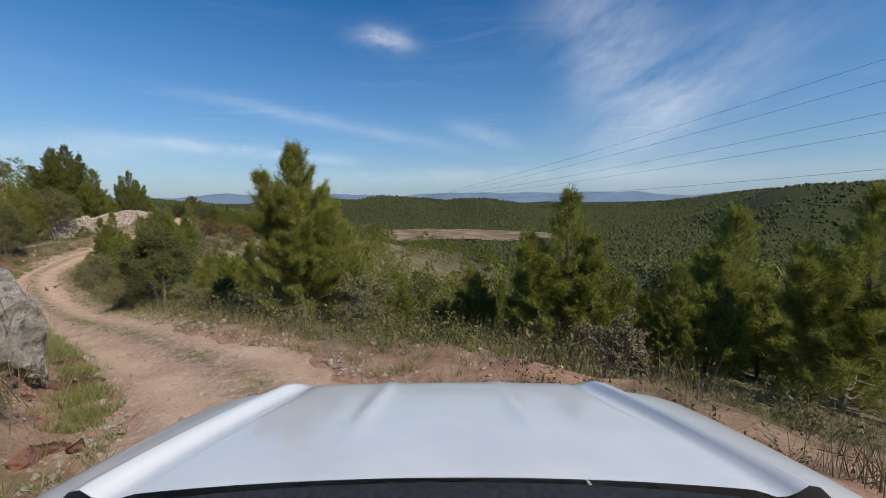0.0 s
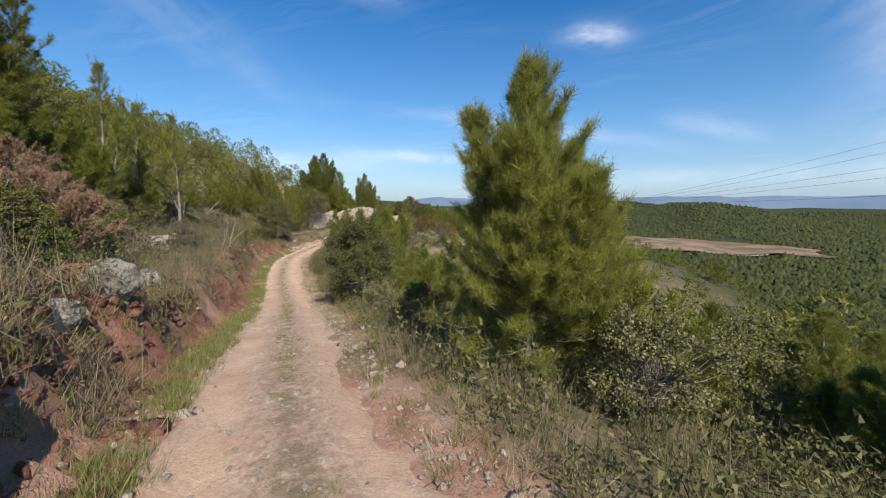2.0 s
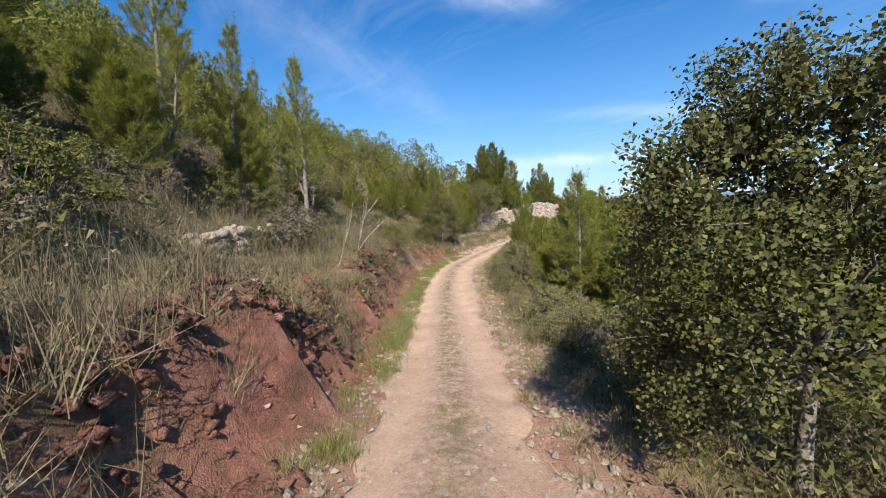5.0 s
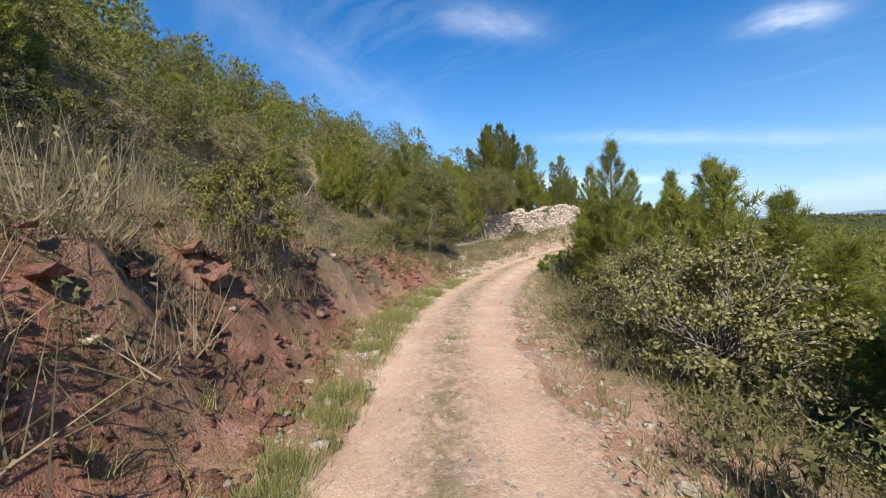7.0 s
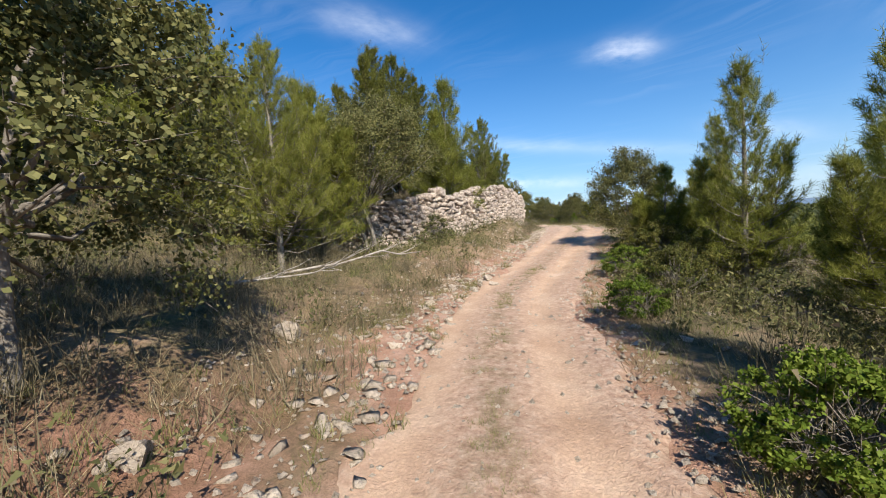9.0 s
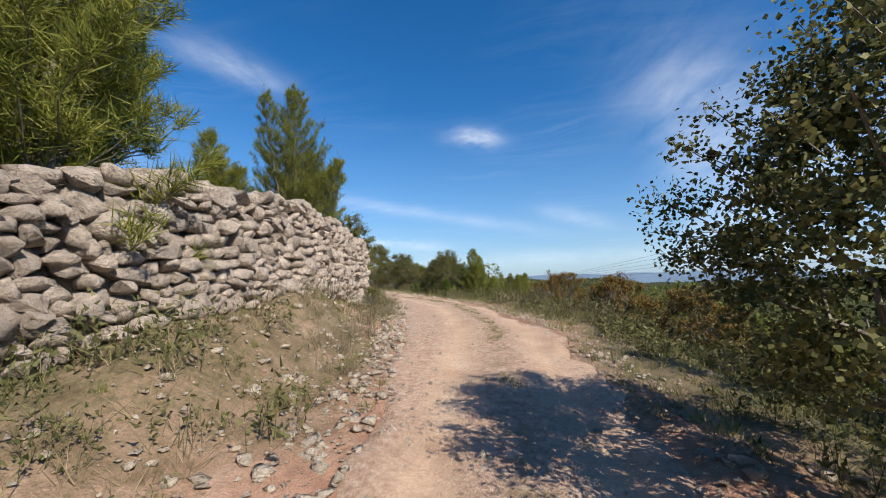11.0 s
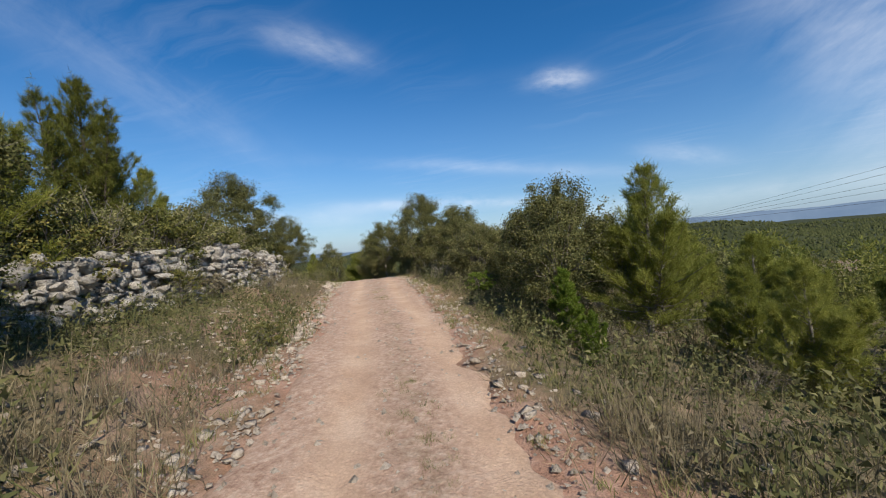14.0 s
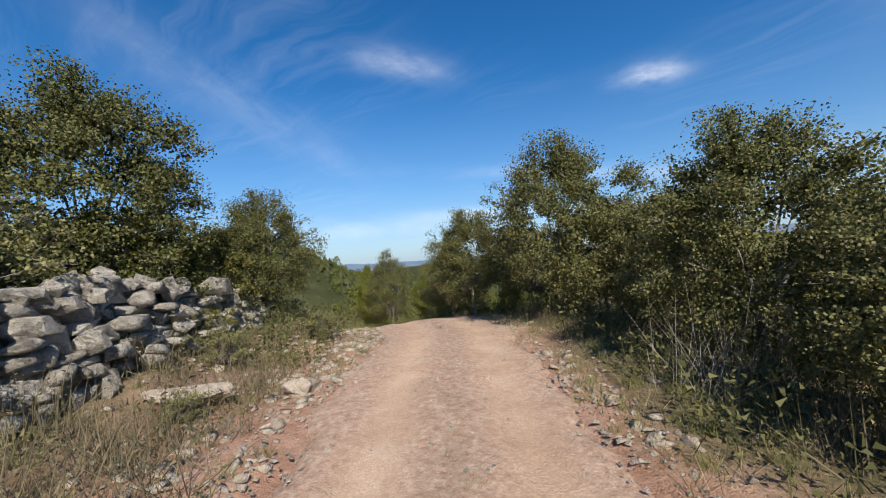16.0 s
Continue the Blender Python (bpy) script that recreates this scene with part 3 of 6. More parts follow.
def pine_meshes(seed, height, reach, bare=0.05, boughs=90, shoots=10.0, leaders=2, needle=0.12, width=0.004, blades=7, twigs=True, rows=5, open_top=0.25):
    """A young Aleppo pine: a stem with rival leaders, boughs that sweep upwards, upright shoots brushed with needles."""
    rng = rng_of(seed)
    zs = np.linspace(0, 1, 9)
    lean = rng.normal(0, 0.02 * height, 2)
    main = np.c_[lean[0] * zs**2 + 0.03 * np.sin(zs * 7 + seed), lean[1] * zs**2 + 0.03 * np.cos(zs * 6), zs * height * 0.96]
    stems = [(main, reach, 1.0)]
    turn0 = rng.uniform(0, 6.283)
    for k in range(leaders):
        f0, a = rng.uniform(0.08, 0.34), turn0 + 6.283 * k / max(leaders, 1) + rng.normal(0, 0.35)
        root = np.array([np.interp(f0, zs, main[:, i]) for i in range(3)])
        out, top = reach * rng.uniform(0.42, 0.72), height * rng.uniform(0.58, 0.86)
        path = root + np.c_[np.cos(a) * out * zs**0.75, np.sin(a) * out * zs**0.75, (top - root[2]) * zs**1.15]
        stems.append((path, reach * rng.uniform(0.42, 0.6), 0.55))
    wood, fine, wr, fr, c0, c1 = [], [], [], [], [], []
    for n, (st, wide, share) in enumerate(stems):
        thick = 0.020 * height**0.85 * (1.0 if n == 0 else 0.5)
        (wood if n == 0 else fine).append(st)
        (wr if n == 0 else fr).append(thick * (1 - zs * 0.9) + 0.005)
        count = int(boughs * share)
        low = bare if n == 0 else 0.12
        fs = low + (0.985 - low) * ((np.arange(count) + rng.random(count)) / count) ** 0.85
        for i, f in enumerate(fs):
            a = i * 2.399963 + rng.normal(0, 0.35)
            skirt = 0.7 + 0.3 * min(1.0, (f - low) / 0.22)
            ln = (wide * (1 - f) ** 0.72 * skirt + 0.045 * height * (1 - 0.6 * f)) * rng.uniform(0.55, 1.12)
            root = np.array([np.interp(f, zs, st[:, j]) for j in range(3)])
            w = np.linspace(0, 1, 5)
            e0 = radians(-4 + 44 * f + rng.normal(0, 9))
            e1 = e0 + radians(rng.uniform(26, 52))
            el = e0 + (e1 - e0) * w
            seg = np.c_[np.cos(a + 0.25 * w) * np.cos(el), np.sin(a + 0.25 * w) * np.cos(el), np.sin(el)]
            pts = root + np.r_[np.zeros((1, 3)), np.cumsum((seg[1:] + seg[:-1]) * 0.5, 0)] * ln / 4
            pts[1:] += rng.normal(0, 0.02 * ln, (4, 3))
            fine.append(pts)
            fr.append(np.linspace(0.0085 * height**0.5, 0.003, 5) * (1.2 - f))
            m = max(3, int(ln * shoots))
            w0 = np.r_[1.0, 0.93, 1 - (1 - rng.uniform(0.0, 1, m)) * 0.78]
            p0 = np.stack([np.interp(w0, w, pts[:, j]) for j in range(3)], 1)
            side = a + rng.choice([-1, 1], len(w0)) * rng.uniform(0.2, 1.15, len(w0)) * (w0 < 0.97)
            rise = rng.uniform(0.5, 1.6, len(w0)) + 0.9 * f
            way = unit(np.c_[np.cos(side), np.sin(side), rise])
            sl = (0.13 + 0.26 * ln * (1.15 - w0)) * rng.uniform(0.55, 1.15, len(w0)) * min(1.0, 0.45 + 0.14 * height)
            c0.append(p0)
            c1.append(p0 + way * sl[:, None])
        tip = st[-1]
        k = 5 if n == 0 else 3
        lift = np.c_[rng.normal(0, 0.05, (k, 2)) * height**0.5, -rng.uniform(0.0, open_top, k) * 0.28 * height]
        lift[0] = 0
        c0.append(tip + lift)
        c1.append(tip + lift + np.c_[rng.normal(0, 0.035, (k, 2)), rng.uniform(0.05, 0.075, k) * height])
    c0, c1 = np.concatenate(c0), np.concatenate(c1)
    if twigs:
        for p, q in zip(c0[::2], c1[::2]):
            fine.append(np.stack([p, q]))
            fr.append([0.0045, 0.002])
    way = unit(c1 - c0)
    q = np.linspace(0.12, 1.0, rows)
    cs = (c0[:, None] + (c1 - c0)[:, None] * q[None, :, None]).reshape(-1, 3)
    ws = np.repeat(way, rows, 0)
    cs = cs + rng.normal(0, 0.012, cs.shape)
    crown = tufts(rng, cs, ws, needle, width, blades, 0.75)
    return tubes(wood, wr, 7), tubes(fine, fr, 3), crown


def oak_meshes(seed, height, width, leaf=0.075, count=5200, clumps=90, low=0.12, stems=1, lumps=0.35, twiggy=0.0, fill=18, plain=False, spray=0.076):
    """Holm oak or leafy bush: forked limbs, clumps of small leaves, uneven outline with gaps."""
    rng = rng_of(seed)
    paths, radii = [], []
    # clump centres in a lumpy egg
    dirs = unit(rng.normal(0, 1, (clumps, 3)))
    dirs[:, 2] = np.where(dirs[:, 2] < -0.75, -dirs[:, 2], dirs[:, 2])
    lump = 1 + lumps * np.array([noise.noise(Vector(d * 2.2) + Vector((seed * 3.1, 0, 0))) for d in dirs])
    rad = rng.uniform(0.35, 1.0, (clumps, 1)) ** 0.5 * lump[:, None]
    mid = np.array([0, 0, height * (0.5 + low * 0.5)])
    half = np.array([width / 2, width / 2, height * (0.5 - low * 0.5)]) * 0.93
    cc = mid + dirs * rad * half * 1.03
    cc[:, 2] = np.maximum(cc[:, 2], 0.04 * height)
    for s in range(stems):
        a = rng.uniform(0, 6.28)
        foot = np.array([np.cos(a), np.sin(a), 0]) * (0.05 * width if stems > 1 else 0)
        fork = np.array([rng.normal(0, 0.06) * width, rng.normal(0, 0.06) * width, height * (0.22 + 0.12 * rng.random())]) + foot * 2
        r0 = 0.019 * height**0.9 / stems**0.4
        paths.append(np.stack([foot - [0, 0, 0.25], (foot + fork) / 2 + rng.normal(0, 0.03, 3) * height * 0.4, fork]))
        radii.append([r0 * 1.25, r0, r0 * 0.8])
        mine = [i for i in range(clumps) if i % stems == s]
        for i in mine[: 22 + int(20 * twiggy)]:
            w = np.linspace(0, 1, 4)[:, None]
            pts = fork + (cc[i] - fork) * w + rng.normal(0, 0.035 * height, (4, 3)) * (w * (1 - w) * 4)
            paths.append(pts)
            radii.append(np.linspace(r0 * 0.5, 0.006, 4))
    for i in range(int(clumps * (0.6 + 2.0 * twiggy))):
        c = cc[i % clumps]
        out = unit(c - mid + rng.normal(0, 0.3, 3) * width * 0.3)
        paths.append(np.stack([c - out * 0.075 * height, c + out * rng.uniform(0.02, 0.06 + 0.06 * twiggy) * height]))
        radii.append([0.007, 0.003])
    per = rng.multinomial(count, rng.dirichlet(np.full(clumps, 2.5)))
    who = np.repeat(np.arange(clumps), per)
    size = spray * (width + height) / 2 * rng.uniform(0.65, 1.3, clumps)
    ball = unit(rng.normal(0, 1, (count, 3))) * rng.random((count, 1)) ** 0.7
    pos = cc[who] + ball * size[who][:, None] * [1.1, 1.1, 0.8]
    pos[:, 2] = np.maximum(pos[:, 2], 0.03)
    out = unit(pos - mid) + [0, 0, 0.35] + ball * 0.5
    lv, lf = leaves(rng, pos, unit(out), leaf, leaf * 0.4, plain)
    # shaded inner sprays that fill each clump
    inner = np.repeat(np.arange(clumps), fill)
    deep = mid + (cc[inner] - mid) * 0.9 + unit(rng.normal(0, 1, (len(inner), 3))) * rng.uniform(0, 0.55, (len(inner), 1)) * size[inner][:, None]
    deep[:, 2] = np.maximum(deep[:, 2], 0.05)
    iv, jf = leaves(rng, deep, unit(deep - mid + rng.normal(0, 0.3, deep.shape)), leaf * 1.6, leaf * 0.65, plain)
    lv, lf = np.concatenate([lv, iv]), np.concatenate([lf, jf + len(lv)])
    main = [i for i, p in enumerate(paths) if len(p) == 3]
    fine = [i for i, p in enumerate(paths) if len(p) != 3]
    return tubes([paths[i] for i in main], [radii[i] for i in main], 6), tubes([paths[i] for i in fine], [radii[i] for i in fine], 3), (lv, lf)


def scrub_arrays(rng, size, twigs, bits, leaf=0.03):
    """A low wiry shrub: many bent twigs from one foot, with fine leaf bits along them."""
    a = rng.uniform(0, 2 * np.pi, twigs)
    lean = np.abs(rng.normal(0.25, 0.6, twigs)).clip(0, 1.45)
    ln = size * rng.uniform(0.3, 1.0, twigs)
    flat = np.stack([np.cos(a) * np.sin(lean), np.sin(a) * np.sin(lean), np.cos(lean)], -1)
    foot = rng.normal(0, 0.24 * size, (twigs, 3)) * [1, 1, 0]
    mid = foot + flat * ln[:, None] * 0.5 + [0, 0, 0.04 * size]
    tip = foot + flat * ln[:, None] + rng.normal(0, 0.08 * size, (twigs, 3))
    side = unit(np.cross(flat, rng.normal(0, 1, (twigs, 3)))) * 0.0045
    verts = np.stack([foot + side, tip, foot - side], 1).reshape(-1, 3)
    faces = [np.arange(3 * twigs).reshape(-1, 3)]
    pick = rng.integers(0, twigs, bits)
    w = rng.uniform(0.35, 1.05, (bits, 1))
    pos = mid[pick] + (tip[pick] - mid[pick]) * (w * 2 - 1).clip(-0.4, 1.05) + rng.normal(0, 0.035 * size, (bits, 3))
    lv, lf = leaves(rng, pos, unit(flat[pick] + rng.normal(0, 0.4, (bits, 3))), leaf, leaf * 0.28, True)
    faces.append(lf + len(verts))
    return np.concatenate([verts, lv]), [np.concatenate(faces)]


def plant(name, wood, boughs, crown, wood_mat, crown_mat, label, category, group=""):
    """A plant as a template thing: trunk and crown under an Empty. It stands at the first place that it is given."""
    top = thing(name, Matrix(), label, category, group)
    part("trunk", mesh_of(name + "_trunk", wood[0], [wood[1]], wood_mat, True), wood_mat, top)
    tagged(part("branchwork", mesh_of(name + "_branchwork", boughs[0], [boughs[1]], wood_mat, True), wood_mat, top), kind="stuff")
    part("crown", mesh_of(name + "_crown", crown[0], [crown[1]], crown_mat), crown_mat, top)["kind"] = "stuff"
    top["free"] = 1
    return top


def stand(top, x, y, size=1.0, turn=None, sink=0.08, label="", squash=1.0):
    """Sets a plant or stone on the ground."""
    turn = (x * 37.1 + y * 61.7) % 360 if turn is None else turn
    m = pose(x, y, ground_z(x, y) - sink, 0, 0, turn) @ Matrix.Diagonal((size, size, size * squash, 1))
    if "free" in top:
        del top["free"]
        top.matrix_world = m
        ob = top
    else:
        ob = copy_thing(top, m)
        ob.matrix_basis = m
    return tagged(ob, label)

# ---- trees and bushes beside the track ----
P_SLOPE, O_TRACK, B_TRACK = "pines on the slope", "oaks by the track", "bushes by the track"
pine_hero = plant("pine_tree", *pine_meshes(1, 4.9, 1.75, 0.03, 210, 17, 5, 0.14, 0.0030, 6, True, 5), BARK_GREY, PINE, "broad young yellow-green Aleppo pine beside the dirt track", "pine tree", P_SLOPE)
pine_a = plant("pine_tree", *pine_meshes(2, 5.0, 1.2, 0.12, 110, 11, 2, 0.15, 0.0046, 5, True, 4), BARK_GREY, PINE, "slim young Aleppo pine with feathery yellow-green needles", "pine tree", P_SLOPE)
pine_b = plant("pine_tree", *pine_meshes(3, 4.2, 1.45, 0.02, 120, 11, 3, 0.16, 0.0050, 5, False, 4), BARK_GREY, PINE, "bushy young Aleppo pine with yellow-green needles", "pine tree", P_SLOPE)
pine_c = plant("pine_tree", *pine_meshes(5, 4.0, 1.6, 0.03, 110, 11, 4, 0.16, 0.0050, 5, False, 4), BARK_GREY, PINE, "broad many-tipped Aleppo pine with yellow-green needles", "pine tree", P_SLOPE)
pine_tall = plant("pine_tree", *pine_meshes(4, 7.5, 2.4, 0.12, 140, 9, 4, 0.19, 0.006, 6, True, 4), BARK_DARK, PINE_DARK, "tall dark Aleppo pine with a bare lower trunk", "pine tree", P_SLOPE)
pine_big = plant("pine_tree", *pine_meshes(7, 6.4, 2.2, 0.10, 150, 12, 3, 0.13, 0.0034, 6, True, 5), BARK_GREY, PINE, "large yellow-green Aleppo pine with dead lower twigs", "pine tree", P_SLOPE)
pine_pale = plant("pine_tree", *pine_meshes(6, 7.2, 1.5, 0.28, 80, 9, 1, 0.17, 0.0055, 6, True, 4), BARK_GREY, PINE, "tall thin Aleppo pine with a pale bare trunk", "pine tree", P_SLOPE)
pine_far = [plant("pine_tree", *pine_meshes(30 + k, h, w, 0.02, 56, 6, 3, 0.22, 0.011, 4, False, 3), BARK_DARK, mat, lab, "pine tree", P_SLOPE)
            for k, h, w, mat, lab in ((0, 3.6, 1.5, PINE, "young pine in the wood on the hillside"), (1, 4.3, 1.5, PINE, "yellow-green pine in the wood on the hillside"),
                                      (2, 5.4, 1.9, PINE_DARK, "dark pine in the wood on the hillside"))]
oak_a = plant("holm_oak", *oak_meshes(11, 4.2, 3.5, 0.046, 40000, 380, 0.0), BARK_GREY, OAK, "dark holm oak with small leathery leaves", "oak tree", O_TRACK)
oak_b = plant("holm_oak", *oak_meshes(12, 3.4, 3.4, 0.046, 36000, 380, 0.0, 3), BARK_GREY, OAK_PALE, "bushy holm oak with pale young leaves", "oak tree", O_TRACK)
oak_c = plant("holm_oak", *oak_meshes(13, 5.2, 4.6, 0.048, 46000, 420, 0.34, 2, 0.4), BARK_GREY, OAK, "tall holm oak with a broad crown over two stems", "oak tree", O_TRACK)
oak_d = plant("holm_oak", *oak_meshes(41, 4.9, 2.9, 0.046, 36000, 340, 0.0, 2, 0.45), BARK_GREY, OAK, "upright dark holm oak at the edge of the track", "oak tree", O_TRACK)
oak_far = plant("holm_oak", *oak_meshes(31, 3.6, 3.4, 0.065, 7000, 150, 0.0, fill=14, plain=True, spray=0.09), BARK_DARK, OAK_PALE, "grey-green holm oak in the wood on the hillside", "oak tree", "oaks on the hillside")
bush_a = plant("bush", *oak_meshes(14, 1.6, 2.0, 0.036, 10000, 170, 0.0, 5, fill=14), BARK_GREY, OLIVE_BUSH, "dense olive-green bush on the bank", "bush", B_TRACK)
bush_b = plant("bush", *oak_meshes(15, 1.7, 1.8, 0.036, 8500, 110, 0.0, 5, 0.5, 0.8, 10, spray=0.10), BARK_GREY, OAK_PALE, "thin twiggy bush with pale green leaves", "bush", B_TRACK)
bush_green = plant("bush", *oak_meshes(16, 1.1, 1.5, 0.040, 6500, 120, 0.0, 5, fill=12), BARK_GREY, FRESH, "fresh green bush on the verge", "bush", B_TRACK)
bush_rust = plant("bush", *oak_meshes(17, 1.9, 2.4, 0.042, 11000, 190, 0.0, 6, 0.45, 0.4, 14), BARK_GREY, RUST, "rust-coloured autumn bush on the slope", "bush", B_TRACK)
juniper = plant("juniper", *pine_meshes(18, 1.9, 0.6, 0.02, 60, 14, 2, 0.07, 0.007, 7, False, 5), BARK_GREY, FRESH, "bright green upright juniper on the slope", "juniper")
dead_bush = plant("dead_bush", *pine_meshes(19, 1.9, 1.5, 0.02, 70, 14, 3, 0.07, 0.005, 6, True, 5), BARK_GREY, DEAD, "dead rust-brown conifer bush on the bank", "dead bush", "dead bushes on the bank")

# valley side, from the first bend onwards
stand(pine_hero, -3.8, 10.5, 1.0)
PINES_FIRST = [(3.2, 10.6, 1.14, 1), (8.5, 11.5, 1.22, 1), (1.2, 15.7, 0.8, 1), (2.6, 17.5, 0.75, 1), (4.6, 16.0, 0.7, 1), (-0.6, 17.6, 0.75, 1), (-3.4, 15.8, 0.7, 1), (6.4, 18.0, 0.8, 1), (-2.2, 20.5, 0.8, 1), (-5.0, 18.4, 0.75, 1), (8.6, 15.2, 0.8, 1), (12.6, 13.5, 1.0, 1), (0.6, 13.4, 0.5, 1), (6.3, 10.4, 0.75, 1), (8.0, 7.4, 1.1, 1), (5.6, 12.6, 0.6, 1), (1.0, 12.0, 0.62, 1), (8.4, 11.5, 0.9, 1), (5.2, 8.6, 0.5, 1),
               (-9.5, 19.0, 0.75, 1), (-6.8, 21.5, 0.75, 1), (-1.0, 14.5, 0.6, 1), (10.5, 10.0, 1.1, 1), (-13.4, 24.0, 0.8, 1), (-17.0, 24.8, 0.8, 1),
               (-2.9, 11.3, 0.8, 1), (-12.5, 20.5, 0.75, 1), (-8.0, 16.5, 0.6, 1), (3.5, 14.5, 0.7, 1), (11.5, 7.5, 1.1, 1)]
for x, y, s, k in PINES_FIRST:
    stand(pine_a if k == 0 else (pine_b, pine_c)[int(abs(x * 7 + y * 3)) % 2], x, y, s)
PINES_MIDDLE = [(-18.6, 26.3, 1.1, 1), (-20.9, 26.4, 0.95, 1), (-20.2, 28.8, 1.25, 1), (-23.5, 30.0, 0.85, 1), (-26.2, 32.5, 0.95, 1),
                (-29.3, 34.4, 0.95, 1), (-27.1, 39.0, 1.5, 1), (-27.2, 31.2, 0.92, 0), (-19.5, 25.3, 1.1, 0), (-30.7, 36.4, 1.0, 0), (-25.5, 35.5, 0.9, 1), (-23.0, 33.5, 0.8, 1),
                (-29.0, 40.0, 1.05, 1), (-32.2, 43.6, 1.15, 0), (-33.0, 46.0, 0.8, 1), (-32.5, 50.3, 1.1, 0), (-29.5, 45.0, 1.2, 1), (-30.0, 43.0, 1.2, 0), (-33.9, 44.9, 0.7, 1)]
for x, y, s, k in PINES_MIDDLE:
    stand(pine_a if k == 0 else (pine_b, pine_c)[int(abs(x * 7 + y * 3)) % 2], x, y, s)
PINES_LAST = [(-69.0, 91.0, 1.15, 1), (-63.6, 92.6, 1.3, 1), (-66.5, 94.0, 1.2, 1), (-71.5, 93.5, 1.2, 1), (-61.6, 90.6, 0.9, 1), (-42.0, 77.1, 0.95, 1), (-42.0, 73.4, 0.95, 1), (-38.0, 71.5, 0.6, 1), (-36.0, 74.0, 0.65, 1), (-34.0, 71.0, 0.6, 1),
              (-39.5, 76.5, 0.7, 1), (-31.5, 68.0, 0.65, 1), (-28.5, 66.0, 0.8, 1), (-62.0, 92.0, 0.7, 1), (-60.0, 93.5, 0.6, 1), (-40.2, 70.6, 0.5, 1), (-38.6, 68.6, 0.5, 1), (-37.0, 69.6, 0.55, 1), (-38.4, 70.2, 0.55, 1), (-36.2, 67.4, 0.5, 1), (-40.6, 72.2, 0.5, 1)]
for x, y, s, k in PINES_LAST:
    stand(pine_a if k == 0 else (pine_b, pine_c)[int(abs(x * 7 + y * 3)) % 2], x, y, s)
# uphill side
stand(pine_pale, -28.0, 18.5, 1.0)
stand(pine_pale, -26.3, 15.6, 0.9)
stand(pine_pale, -24.6, 13.6, 1.0)
PINES_UP = [(-24.0, 12.6, 0.95, 1), (-21.0, 9.0, 0.9, 1), (-15.0, 3.5, 1.0, 0), (-13.0, 1.5, 0.9, 1), (-17.5, 4.6, 1.1, 1),
            (-47.5, 48.6, 1.2, 0), (-48.2, 51.1, 1.2, 0), (-43.2, 40.4, 1.1, 2), (-47.5, 38.3, 0.9, 2), (-23.0, 9.5, 1.2, 0),
            (-45.4, 54.0, 0.85, 1), (-47.6, 61.6, 0.85, 0), (-49.5, 63.0, 1.15, 1), (-56.2, 69.6, 0.85, 0), (-57.5, 71.5, 1.0, 1), (-58.5, 67.5, 1.1, 1), (-26.5, 16.0, 0.85, 1), (-45.2, 50.0, 0.9, 1), (-52.4, 66.0, 1.2, 1), (-43.9, 49.8, 1.75, 1), (-43.4, 41.2, 1.35, 1)]
stand(pine_big, -46.2, 58.6, 1.15)
stand(pine_big, -41.9, 38.6, 0.95)
stand(pine_big, -44.4, 38.2, 1.1)
for x, y, s, k in PINES_UP:
    stand((pine_tall, pine_b, pine_a)[k], x, y, s)
OAKS = [(-12.0, 16.4, 0.85, 0), (-37.3, 33.2, 1.05, 0), (-42.9, 43.3, 1.1, 2), (-35.2, 48.9, 0.9, 0), (-49.4, 80.6, 0.85, 0), (-45.2, 78.3, 0.85, 0),
        (-43.9, 73.6, 0.85, 0), (-53.2, 83.8, 1.12, 0), (-50.6, 83.4, 0.95, 1), (-52.2, 84.2, 0.95, 1), (-47.9, 82.3, 0.85, 1), (-47.9, 78.8, 0.78, 1), (-58.6, 75.8, 1.15, 0), (-66.2, 90.2, 0.95, 3), (-59.0, 86.8, 0.8, 1), (-57.2, 85.6, 0.9, 0),
        (-48.7, 64.5, 0.8, 0), (-59.0, 79.0, 0.8, 0), (-60.0, 89.0, 0.75, 0), (-55.5, 87.0, 1.0, 1), (-45.4, 76.4, 0.7, 0)]
for x, y, s, k in OAKS:
    stand((oak_a, oak_b, oak_c, oak_d)[k], x, y, s)
BUSHES = [(-2.2, 10.0, 0.95, 1), (-23.7, 26.6, 1.2, 1), (-25.2, 28.2, 1.1, 1), (-28.1, 22.7, 0.8, 0), (-36.2, 30.2, 0.85, 0), (-38.5, 31.6, 0.7, 0),
          (-11.2, 7.0, 0.8, 0), (-19.0, 11.0, 1.0, 2), (-32.3, 35.9, 0.8, 2), (-33.9, 39.6, 0.7, 2), (-33.4, 40.6, 0.7, 0), (-22.0, 24.1, 0.6, 1), (-15.5, 19.2, 0.8, 1)]
